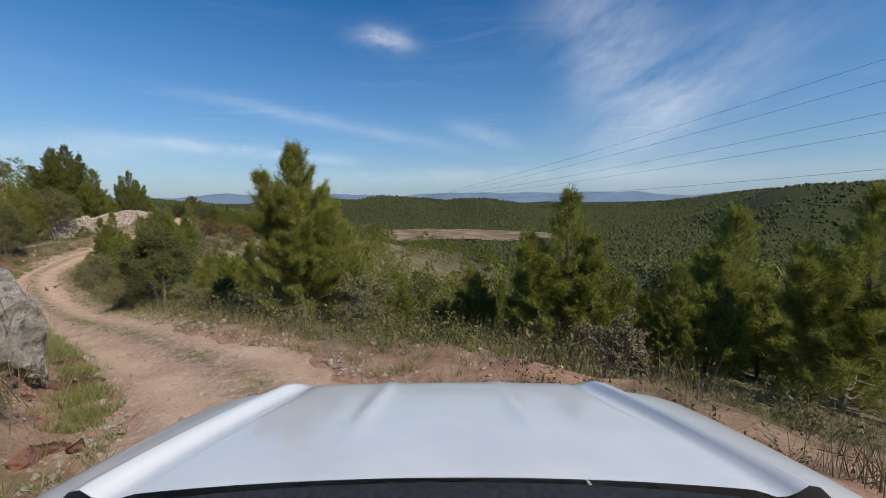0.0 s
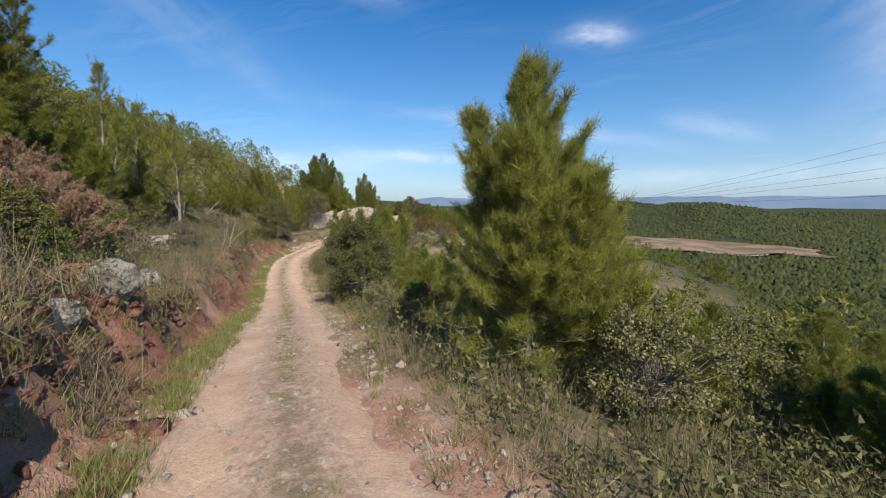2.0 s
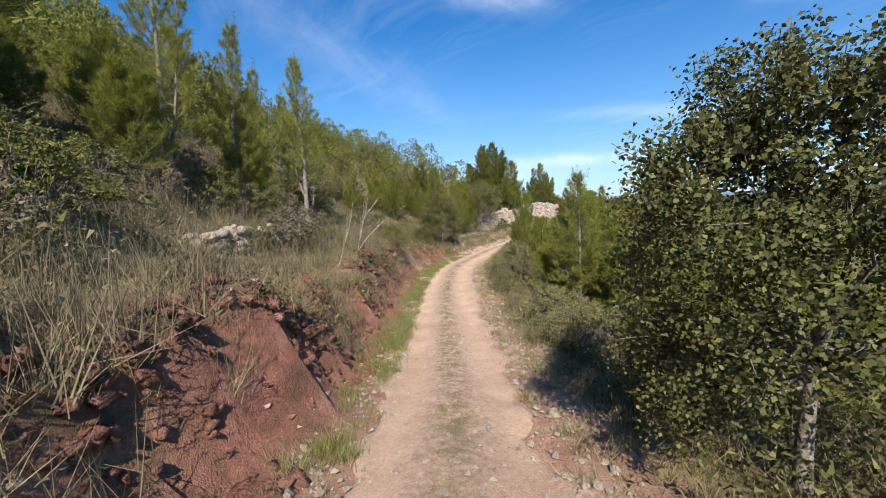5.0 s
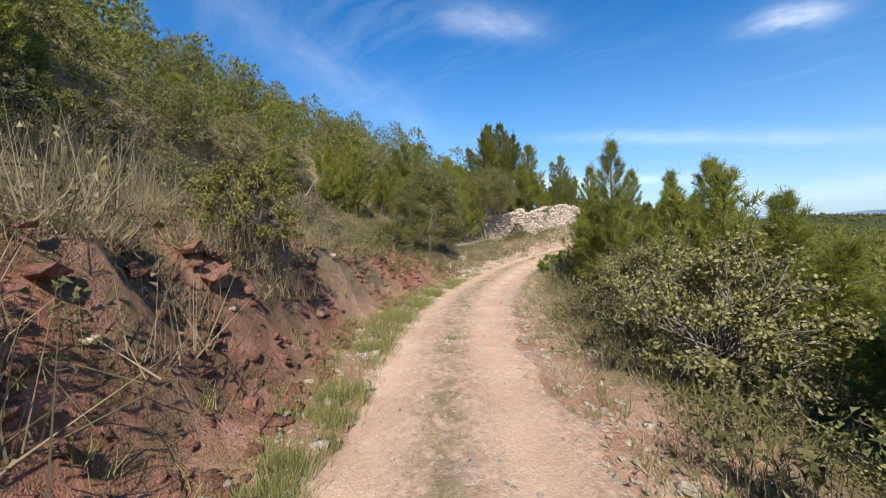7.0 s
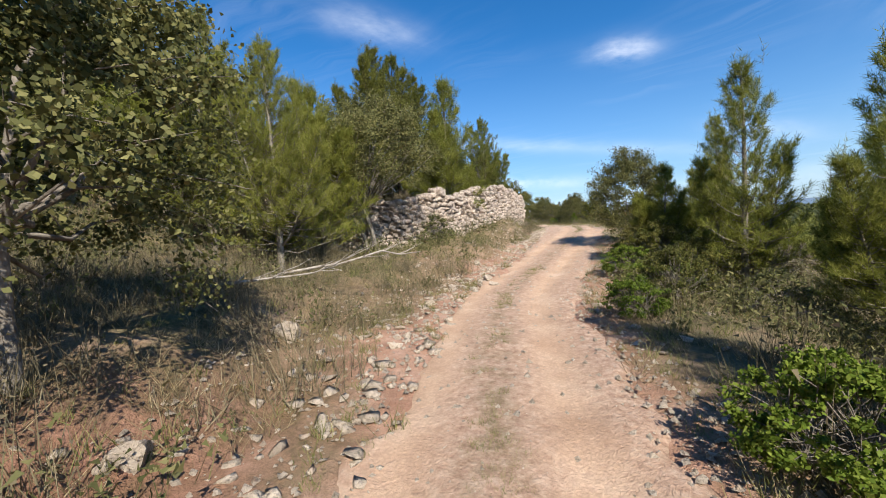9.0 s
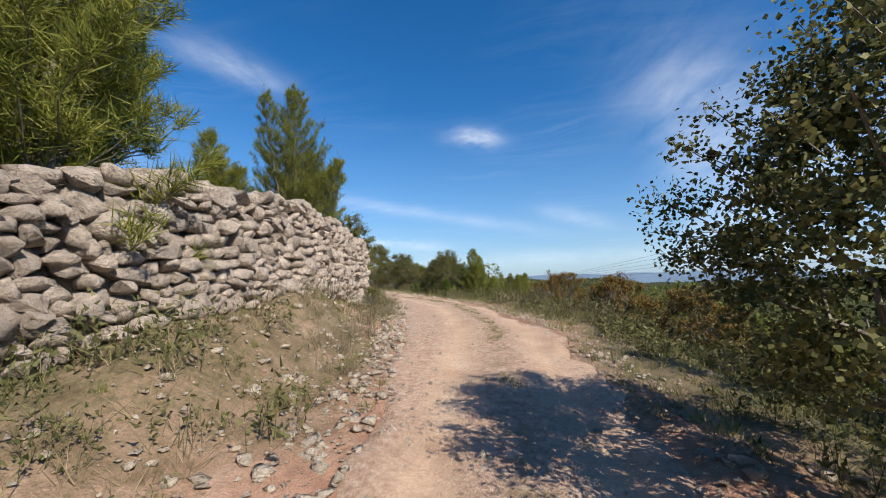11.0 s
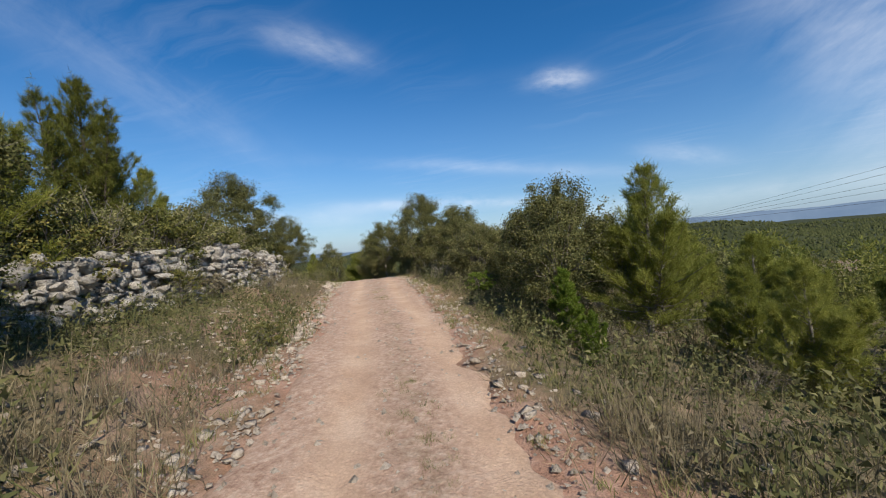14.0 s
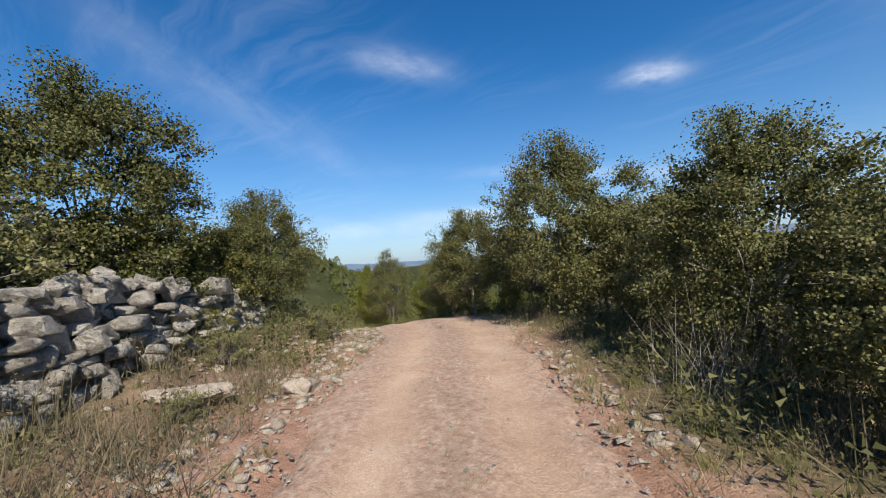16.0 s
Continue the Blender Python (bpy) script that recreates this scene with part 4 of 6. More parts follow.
BUSHES += [(-34.6, 43.2, 0.8, 2), (-34.0, 44.5, 0.9, 0), (-35.0, 45.4, 0.6, 2), (-33.6, 42.3, 0.8, 2), (-34.7, 47.0, 0.75, 0), (-33.1, 43.6, 0.9, 0), (-13.2, 17.2, 0.8, 1), (-17.8, 21.2, 0.8, 1), (-9.8, 14.6, 0.75, 1), (-7.4, 13.2, 0.8, 0), (-5.4, 12.0, 0.7, 1), (-26.8, 30.4, 0.9, 0), (-45.2, 60.4, 1.7, 0),
           (-46.2, 63.0, 1.5, 1), (-33.8, 41.6, 0.8, 2), (-46.9, 76.0, 0.7, 2), (-13.8, 8.9, 0.7, 0), (-10.1, 6.9, 0.75, 2), (-9.6, 6.3, 0.8, 0), (-12.2, 8.2, 0.7, 1), (-53.0, 67.0, 1.7, 0), (-54.2, 69.8, 1.6, 0), (-55.8, 72.2, 1.7, 0), (-57.0, 73.9, 1.6, 1), (-58.6, 76.2, 1.6, 0), (-53.6, 68.4, 1.6, 1), (-55.2, 71.0, 1.7, 1), (-51.8, 64.9, 1.6, 0), (-59.2, 78.0, 1.4, 0)]
for x, y, s, k in BUSHES:
    stand((bush_a, bush_b, bush_green)[k], x, y, s)
RUSTY = [(-36.8, 61.9, 0.9), (-34.6, 63.2, 1.05), (-33.0, 65.5, 1.1), (-35.2, 59.8, 1.0), (-37.0, 64.3, 0.7), (-36.0, 66.3, 0.8), (-31.5, 62.5, 1.1), (-34.0, 56.8, 1.0)]
for x, y, s in RUSTY:
    stand(bush_rust, x, y, s)
stand(juniper, -43.5, 71.9, 0.85)
stand(juniper, -42.9, 70.6, 0.5)
for x, y, s in ((-16.6, 8.4, 1.15), (-11.5, 7.3, 0.85), (-13.5, 8.3, 0.95), (-12.0, 6.2, 0.95), (-10.4, 6.0, 0.8)):
    stand(dead_bush, x, y, s)


bush_low = [plant("bush", *oak_meshes(60 + k, 1.3, 1.6, 0.042, 3400, 80, 0.0, 4, 0.5, tw, 9, True, 0.10), BARK_GREY, mat, lab, "bush", "bushes on the slopes")
            for k, tw, mat, lab in ((0, 0.2, OLIVE_BUSH, "olive-green bush on the slope"), (1, 0.9, GREY_SCRUB, "grey half-bare bush on the slope"),
                                    (2, 0.3, OAK, "dark kermes oak bush on the slope"), (3, 0.4, OAK_PALE, "pale green bush on the slope"))]


# woods on both slopes: jittered places, thinned by the lie of the track
def scatter(seed, x0, x1, y0, y1, cell):
    rng = rng_of(seed)
    gx, gy = np.meshgrid(np.arange(x0, x1, cell), np.arange(y0, y1, cell))
    x, y = gx.ravel() + rng.uniform(0, cell, gx.size), gy.ravel() + rng.uniform(0, cell, gx.size)
    z, d, t = land(x, y)
    return rng, x, y, z, d, t


def build_bushes():
    rng, x, y, z, d, t = scatter(52, -64, 10, -4, 92, 1.5)
    bf, bw, er = (np.interp(t, KEY_T, v) for v in (BANK_FOOT, BANK_W, EDGE_R))
    r = rng.random(len(x))
    left = (d > bf + 0.1 + bw * (t < 9)) & (d < 12) & (r < np.interp(t, [0, 3, 8, 9, 9.4, 12.2, 13, 16], [0.6, 0.7, 0.65, 0.25, 0.0, 0.1, 0.4, 0.3]))
    right = (-d > er + 1.7) & (-d < 9) & (r < np.interp(t, [0, 1.4, 2.6, 3.6, 9, 13, 16], [0.0, 0.02, 0.12, 0.6, 0.5, 0.35, 0.5]))
    pick = np.where((left | right) & (np.hypot(x, y) > 6.5))[0]
    pick = pick[np.argsort(np.abs(d[pick]), kind="stable")][:290]
    for i in pick:
        k = rng.choice(4, p=[0.3, 0.35, 0.15, 0.2])
        near = 0.5 if abs(d[i]) < 4.5 else 1.0
        stand(bush_low[k], x[i], y[i], rng.uniform(0.55, 1.2) * near)


build_bushes()


def build_woods():
    rng, x, y, z, d, t = scatter(51, -100, 50, -30, 125, 2.15)
    inner = np.interp(t, [0, 3, 6, 8, 8.6, 9.5, 12.3, 13, 16, 20], [8, 8, 9, 11, 11, 10.5, 9, 10, 10, 9])
    left = (d > inner) & (d < 40) & ((t < 12.8) | (rng.random(len(x)) < 0.35))
    right = (d < -np.interp(t, [0, 2.5, 3.4, 4.5, 8, 9, 11, 20], [7.5, 7.5, 5.5, 4.6, 4.6, 6, 7.5, 7.5])) & (d > -38) & (rng.random(len(x)) < np.interp(t, [0, 3, 9, 11, 13, 16], [0.7, 0.95, 0.95, 0.5, 0.6, 0.6]))
    right &= ~((t < 1.2) & (d > -13)) & ~((t > 12) & (t < 14) & (d > -12)) & ~((t > 14) & (d > -10))
    pick = np.where((left | right) & (np.hypot(x, y + 4) > 9))[0]
    pick = pick[np.argsort(np.abs(d[pick]), kind="stable")]
    kinds = rng.random(len(pick))
    rest = []
    pines = oaks = 0
    for i, k in zip(pick, kinds):
        up = d[i] > 0
        if k < (0.24 if up else 0.12):
            oaks += 1
            if oaks <= 150:
                stand(oak_far, x[i], y[i], rng.uniform(0.6, 1.15))
                continue
        else:
            pines += 1
            if pines <= 260:
                stand(pine_far[2 if up and k > 0.93 else int(k * 97) % 2], x[i], y[i], rng.uniform(0.55, 1.05) * (1.0 if up else 0.85))
                continue
        rest.append(i)
    return np.array(rest, int), x, y, z


WOOD_REST = build_woods()

# ---- undergrowth, each kind one sheet of stuff ----
def sown(name, seed, places, sizes, patterns, mat, label, category):
    """Many small plants, grown from a few patterns, as one object of stuff."""
    rng = rng_of(seed)
    verts, faces, base = [], {}, 0
    for (x, y, z), s in zip(places, sizes):
        pv, pf = patterns[rng.integers(len(patterns))]
        a = rng.uniform(0, 6.283)
        c, sn = math.cos(a), math.sin(a)
        v = pv * s
        verts.append(np.c_[v[:, 0] * c - v[:, 1] * sn + x, v[:, 0] * sn + v[:, 1] * c + y, v[:, 2] + z])
        for f in pf:
            faces.setdefault(f.shape[1], []).append(f + base)
        base += len(pv)
    me = mesh_of(name, np.concatenate(verts), [np.concatenate(v) for v in faces.values()], mat)
    return tagged(new(name, me), label, category, kind="stuff")


def grass_pattern(seed, blades, length, splay, width):
    rng = rng_of(seed)
    foot = np.c_[rng.normal(0, 0.07, (blades, 2)), np.full(blades, -0.02)]
    way = unit(np.c_[rng.normal(0, splay, (blades, 2)), np.ones(blades)])
    side = unit(np.cross(way, rng.normal(0, 1, (blades, 3)))) * width
    tip = foot + way * (length * rng.uniform(0.5, 1.2, (blades, 1)))
    return np.stack([foot + side, tip, foot - side], 1).reshape(-1, 3), [np.arange(3 * blades).reshape(-1, 3)]


def sow_all():
    rng, x, y, z, d, t = scatter(61, -64, 10, -4, 92, 0.25)
    el, er, bf, bw = (np.interp(t, KEY_T, v) for v in (EDGE_L, EDGE_R, BANK_FOOT, BANK_W))
    edge = np.where(d > 0, d - el, -d - er)
    patch = fbm(x / 2.0, y / 2.0, 71)
    r = rng.random(len(x))
    place = np.c_[x, y, z - 0.02]
    green = [grass_pattern(s, 36, 0.24, 0.45, 0.0048) for s in range(4)]
    dry = [grass_pattern(10 + s, 30, 0.34, 0.75, 0.0034) for s in range(4)]
    # green verge on the bank side, tan verge on the valley side, a broken strip between the ruts
    pg = np.interp(t, [0, 1.5, 2.5, 8.4, 9.2, 12, 13, 17], [0.25, 0.5, 0.95, 0.95, 0.3, 0.2, 0.3, 0.3]) * (d > 0) * (edge > -0.12) * (edge < 0.95 + patch)
    pg = np.maximum(pg, 0.35 * (d < 0) * (edge > -0.1) * (edge < 1.6))
    pg = np.maximum(pg, 0.75 * (np.abs(d - 0.05) < 0.24) * (patch > -0.08) * np.interp(t, [0, 2, 9, 12, 16], [0.5, 1, 0.8, 0.4, 0.2]))
    pg = np.maximum(pg, 0.12 * (edge > 1) * (edge < 14))
    m = r < pg
    # a thick green fringe along the foot of the bank, and tufts between the ruts
    k = rng.integers(0, len(ROAD) - 1, 13000)
    kt = ROAD[k, 3]
    mid = rng.random(len(k)) < 0.28
    off = np.where(mid, rng.normal(0.05, 0.11, len(k)), np.interp(kt, KEY_T, EDGE_L) - 0.05 + np.abs(rng.normal(0, 0.38, len(k))))
    fx = ROAD[k, 0] - TAN[k, 1] * off + TAN[k, 0] * rng.uniform(-0.2, 0.2, len(k))
    fy = ROAD[k, 1] + TAN[k, 0] * off + TAN[k, 1] * rng.uniform(-0.2, 0.2, len(k))
    clump = fbm(fx / 0.7, fy / 0.7, 73)
    keep = np.where(mid, (clump > 0.05) & (kt > 0.4) & (kt < 16.5), (clump > -0.08 + 0.3 * step(8.2, 9.0, kt)) & (kt > 2.1) & (kt < 9.0))
    fringe = np.c_[fx, fy, land(fx, fy)[0] - 0.02][keep]
    grown = np.where(mid, 0.5, 0.95)[keep] * rng.uniform(0.6, 1.2, keep.sum())
    sizes = rng.uniform(0.5, 1.15, m.sum()) * np.where(np.abs(d[m]) < 0.4, 0.55, 1.0)
    sown("verge_grass", 1, np.concatenate([place[m], fringe]), np.r_[sizes, grown], green, GREEN_GRASS, "green and straw-coloured grass along the track", "grass")
    pd = 0.8 * (d < 0) * (edge > -0.05) * (edge < 1.3 + patch) + 0.36 * (d > 0) * (edge > 0.8) * (edge < 14) + 0.25 * (d < 0) * (edge >= 1.3) * (edge < 9)
    pd *= np.interp(t, [0, 1.2, 2.2, 7.8, 8.3, 9, 9.4, 12.2, 13, 17], [0.2, 0.3, 0.9, 0.9, 1.7, 1.7, 1.0, 0.5, 0.5, 0.6])
    onface = step(bf - 0.5, bf - 0.1, d) * (1 - step(bf + bw * 0.6, bf + bw, d)) * step(0.8, 1.6, t) * (1 - step(8.4, 9.2, t))
    pd *= 1 - 0.7 * onface
    m = (rng.random(len(x)) < pd) & ~m
    # long tussocks that hang over the brow of the cut bank
    k = rng.integers(0, len(ROAD) - 1, 5200)
    k = k[(ROAD[k, 3] > 2.0) & (ROAD[k, 3] < 8.6)]
    off = np.interp(ROAD[k, 3], KEY_T, BANK_FOOT) + np.interp(ROAD[k, 3], KEY_T, BANK_W) * 0.7 + np.abs(rng.normal(0, 0.9, len(k)))
    hx, hy = ROAD[k, 0] - TAN[k, 1] * off, ROAD[k, 1] + TAN[k, 0] * off
    brow = np.c_[hx, hy, land(hx, hy)[0] - 0.03][fbm(hx / 1.6, hy / 1.6, 79) > -0.12]
    sizes = np.r_[rng.uniform(0.45, 1.2, m.sum()), rng.uniform(0.8, 1.35, len(brow))]
    sown("dry_grass", 2, np.concatenate([place[m], brow]), sizes, dry, DRY_GRASS, "tan dry grass on the banks", "grass")
    # low scrub
    rng, x, y, z, d, t = scatter(63, -66, 14, -6, 98, 0.48)
    bf, bw, el, er = (np.interp(t, KEY_T, v) for v in (BANK_FOOT, BANK_W, EDGE_L, EDGE_R))
    place = np.c_[x, y, z - 0.03]
    grey = [scrub_arrays(rng_of(80 + s), 0.75, 84, 32, 0.05) for s in range(5)]
    green = [scrub_arrays(rng_of(90 + s), 0.7, 26, 84, 0.07) for s in range(5)]
    wet = fbm(x / 5, y / 5, 77)
    wall_gap = ~((t > 9.3) & (t < 12.6) & (d > 0) & (d < 5.5) & (rng.random(len(x)) < 0.35))
    ok = (np.where(d > 0, d - bf + 0.15 - 0.55 * bw * (t < 9), -d - er - 0.7) > 0) & (np.abs(d) < np.where(d > 0, 15, 9)) & (np.hypot(x, y) > 3.5) & wall_gap & ~((d < 0) & (t < 1.8) & (rng.random(len(x)) < 0.8))
    r = rng.random(len(x))
    m = ok & (r < np.where(d > 0, 0.7, 0.28)) & (wet < 0.12)
    sown("dry_scrub", 3, place[m], rng.uniform(0.5, 1.4, m.sum()), grey, GREY_SCRUB, "grey-brown wiry scrub on the slopes", "scrub")
    m2 = ok & ~m & (r < 0.85)
    sown("green_scrub", 4, place[m2], rng.uniform(0.5, 1.4, m2.sum()), green, GREEN_SCRUB, "low olive-green scrub on the slopes", "scrub")


sow_all()


# ---- far woods and fields ----
def far_tree_patterns():
    out = []
    for k in range(6):
        rng = rng_of(200 + k)
        a = np.arange(5) * 1.2566 + rng.normal(0, 0.2, 5)
        rad = 0.42 * rng.uniform(0.7, 1.25, 5)
        v = np.r_[np.c_[np.cos(a) * rad, np.sin(a) * rad, rng.uniform(0.0, 0.3, 5)], [[rng.normal(0, 0.08), rng.normal(0, 0.08), rng.uniform(0.75, 1.1)]]]
        out.append((v, [np.stack([np.arange(5), (np.arange(5) + 1) % 5, np.full(5, 5)], -1)]))
    return out


def mid_tree_patterns(tips=115, length=0.10, width=0.020):
    out = []
    for s in range(5):
        rng = rng_of(300 + s)
        n = tips
        h = rng.random(n) ** 0.9
        a = rng.uniform(0, 6.283, n)
        rad = 0.40 * np.sqrt(np.clip(1.02 - h, 0, 1)) * rng.random(n) ** 0.35 + 0.02
        c = np.c_[np.cos(a) * rad, np.sin(a) * rad, 0.05 + h * 0.92]
        w = np.c_[np.cos(a) * 0.6, np.sin(a) * 0.6, np.full(n, 0.8)]
        v, f = tufts(rng, c, w, length, width, 3, 0.8)
        out.append((v, [f]))
    return out


def in_field(x, y):
    r, b = np.hypot(x, y), np.degrees(np.arctan2(x, y))
    n = fbm(x / 60, y / 60, 91)
    return (b > -8 + 4 * n) & (b < 15 + 8 * n) & (r > 395 + 20 * n) & (r < 555 - 5 * np.clip(b, 0, None) + 40 * n)


def build_far():
    rng = rng_of(70)
    # woods in the middle distance
    n = 1000
    r, b = 36 + 330 * rng.random(n) ** 1.3, np.radians(rng.uniform(-75, 85, n))
    x, y = -20 + r * np.sin(b), 25 + r * np.cos(b)
    d, z = land(x, y)[1], sheet_z(x, y)
    ok = (np.abs(d) > 36) & ~in_field(x, y)
    i, wx, wy, wz = WOOD_REST
    sown("hillside_woods", 5, np.c_[x, y, z - 0.2][ok], rng.uniform(2.6, 5.6, ok.sum()), mid_tree_patterns(), PINE_DARK, "pine woods on the slopes below the track", "woods")
    sown("slope_woods", 11, np.c_[wx, wy, wz - 0.2][i], rng.uniform(2.6, 5.2, len(i)), mid_tree_patterns(230, 0.065, 0.0095), SLOPE_PINE, "young pine woods on the slopes beside the track", "woods")
    # home hill above the track
    n = 1300
    x, y = rng.uniform(-330, -30, n), rng.uniform(-60, 260, n)
    d, z = land(x, y)[1], sheet_z(x, y)
    ok = (d > 34) | (np.hypot(x + 200, y - 120) < 170) & (np.abs(d) > 34)
    sown("hilltop_woods", 6, np.c_[x, y, z - 0.2][ok], rng.uniform(3.0, 5.6, n)[ok], mid_tree_patterns(), PINE, "pine woods on the hill above the track", "woods")
    # far slopes
    n = 62000
    r, b = 200 + 1880 * rng.random(n) ** 1.5, np.radians(rng.uniform(-62, 62, n))
    x, y = r * np.sin(b), r * np.cos(b)
    d, z = land(x, y)[1], sheet_z(x, y)
    gaps = fbm(x / 90, y / 90, 95)
    ok = ~in_field(x, y) & (gaps < 0.42)
    sown("far_woods", 7, np.c_[x, y, z - 0.4][ok], (rng.uniform(2.4, 4.4, n) * (0.7 + r / 1150))[ok], far_tree_patterns(), FAR_WOOD, "dark pine forest on the ridges across the valley", "forest")


def build_fields():
    m, n, bsdf = material("ploughed_earth", 0.95, 0.1)
    pos = n.add("NewGeometry").outputs["Position"]
    wave = n.add("TexNoise", Vector=pos, Scale=0.045, Detail=6.0)
    blot = n.noise(pos, 0.03, 4)
    col = n.mix(n.ramp(wave.outputs["Fac"], [(0.47, 0.0), (0.58, 0.75)]), n.ramp(blot, [(0.35, (0.22, 0.135, 0.09)), (0.65, (0.29, 0.205, 0.14))]), (0.10, 0.10, 0.046))
    n.link(col, bsdf.inputs["Base Color"])
    bb, rr = np.meshgrid(np.radians(np.linspace(-10, 24, 170)), np.linspace(380, 680, 150))
    x, y = rr * np.sin(bb), rr * np.cos(bb)
    z = sheet_z(x.ravel(), y.ravel())
    faces = grid_faces(*x.shape)
    keep = in_field(x.ravel(), y.ravel())[faces].all(1)
    me = mesh_of("field", np.c_[x.ravel(), y.ravel(), z + 1.8], [faces[keep]], m)
    tagged(new("field", me), "reddish ploughed field terraces in the valley", "field", kind="structure")
    # pale farm track below the fields
    b = np.radians(np.linspace(4.5, 11.5, 40))
    r = 394 + 6 * np.sin(b * 30)
    v = []
    for k in (0, 5.0):
        x, y = (r + k) * np.sin(b), (r + k) * np.cos(b)
        v.append(np.c_[x, y, sheet_z(x, y) + 1.5])
    me = mesh_of("farm_track", np.stack(v), [grid_faces(2, 40)], PALE_STONE)
    tagged(new("farm_track", me), "pale farm track in the valley", "dirt road", kind="structure")


def build_backdrop():
    # air haze put into the colour: the ranges glow blue instead of being sunlit
    m, n, bsdf = material("glowing_haze_blue", 1.0, 0.0)
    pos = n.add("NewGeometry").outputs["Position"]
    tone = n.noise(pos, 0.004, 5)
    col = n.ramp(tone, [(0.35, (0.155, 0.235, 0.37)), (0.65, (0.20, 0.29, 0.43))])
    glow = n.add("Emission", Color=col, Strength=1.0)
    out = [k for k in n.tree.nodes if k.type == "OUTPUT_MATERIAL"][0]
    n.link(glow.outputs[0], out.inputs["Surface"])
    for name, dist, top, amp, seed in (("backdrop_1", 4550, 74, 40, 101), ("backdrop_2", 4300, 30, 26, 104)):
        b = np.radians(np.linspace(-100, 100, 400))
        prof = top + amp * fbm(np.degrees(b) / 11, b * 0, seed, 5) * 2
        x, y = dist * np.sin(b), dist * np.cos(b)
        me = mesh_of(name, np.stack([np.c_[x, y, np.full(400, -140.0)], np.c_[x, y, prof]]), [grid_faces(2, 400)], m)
        tagged(new(name, me), "mountain range on the horizon, its haze painted in glowing blue", "mountains", kind="structure")


build_far()
build_fields()
build_backdrop()

# ---- stones, ledges and dry-stone walls ----
def stone_mesh(name, seed, mat, points=15, box=0.75):
    """A rough block: the hull of points spread over a worn box."""
    rng = rng_of(seed)
    p = unit(rng.normal(0, 1, (points, 3)))
    p = p / np.maximum(np.abs(p).max(1, keepdims=True), 1e-6) * (box + (1 - box) * rng.random((points, 1)))
    p *= 0.5 * rng.uniform(0.82, 1.08, (points, 3))
    bm = bmesh.new()
    for v in p:
        bm.verts.new(v)
    hull = bmesh.ops.convex_hull(bm, input=bm.verts)
    bmesh.ops.delete(bm, geom=list({v for v in hull["geom_unused"] + hull["geom_interior"] if isinstance(v, bmesh.types.BMVert)}), context="VERTS")
    me = bpy.data.meshes.new(name)
    bm.to_mesh(me)
    bm.free()
    me.materials.append(mat)
    return me


def boulder_mesh(name, seed, mat, rough=0.28, detail=4):
    """A weathered boulder with hollows and broken faces."""
    bm = bmesh.new()
    bmesh.ops.create_icosphere(bm, subdivisions=detail, radius=0.5)
    off = Vector((seed * 7.7, seed * 3.1, 0))
    rng = rng_of(seed)
    cuts = [(Vector(unit(rng.normal(0, 1, 3))), rng.uniform(0.22, 0.40)) for _ in range(16)]
    for v in bm.verts:
        p = v.co.copy()
        for nrm, h in cuts:
            over = p.dot(nrm) - h
            if over > 0:
                p -= nrm * over * 0.97
        k = rough * (noise.noise(v.co * 2.4 + off) * 0.5 + noise.noise(v.co * 6 + off) * 0.45 + noise.noise(v.co * 14 + off) * 0.3)
        v.co = p * (1 + k)
    me = bpy.data.meshes.new(name)
    bm.to_mesh(me)
    bm.free()
    me.materials.append(mat)
    return me


WALL_BLOCKS = [stone_mesh("wall_stone", 400 + k, WALLSTONE, 20, 0.9) for k in range(14)]
GREY_BLOCKS = [stone_mesh("wall_stone", 430 + k, LIMESTONE, 18, 0.92) for k in range(12)]


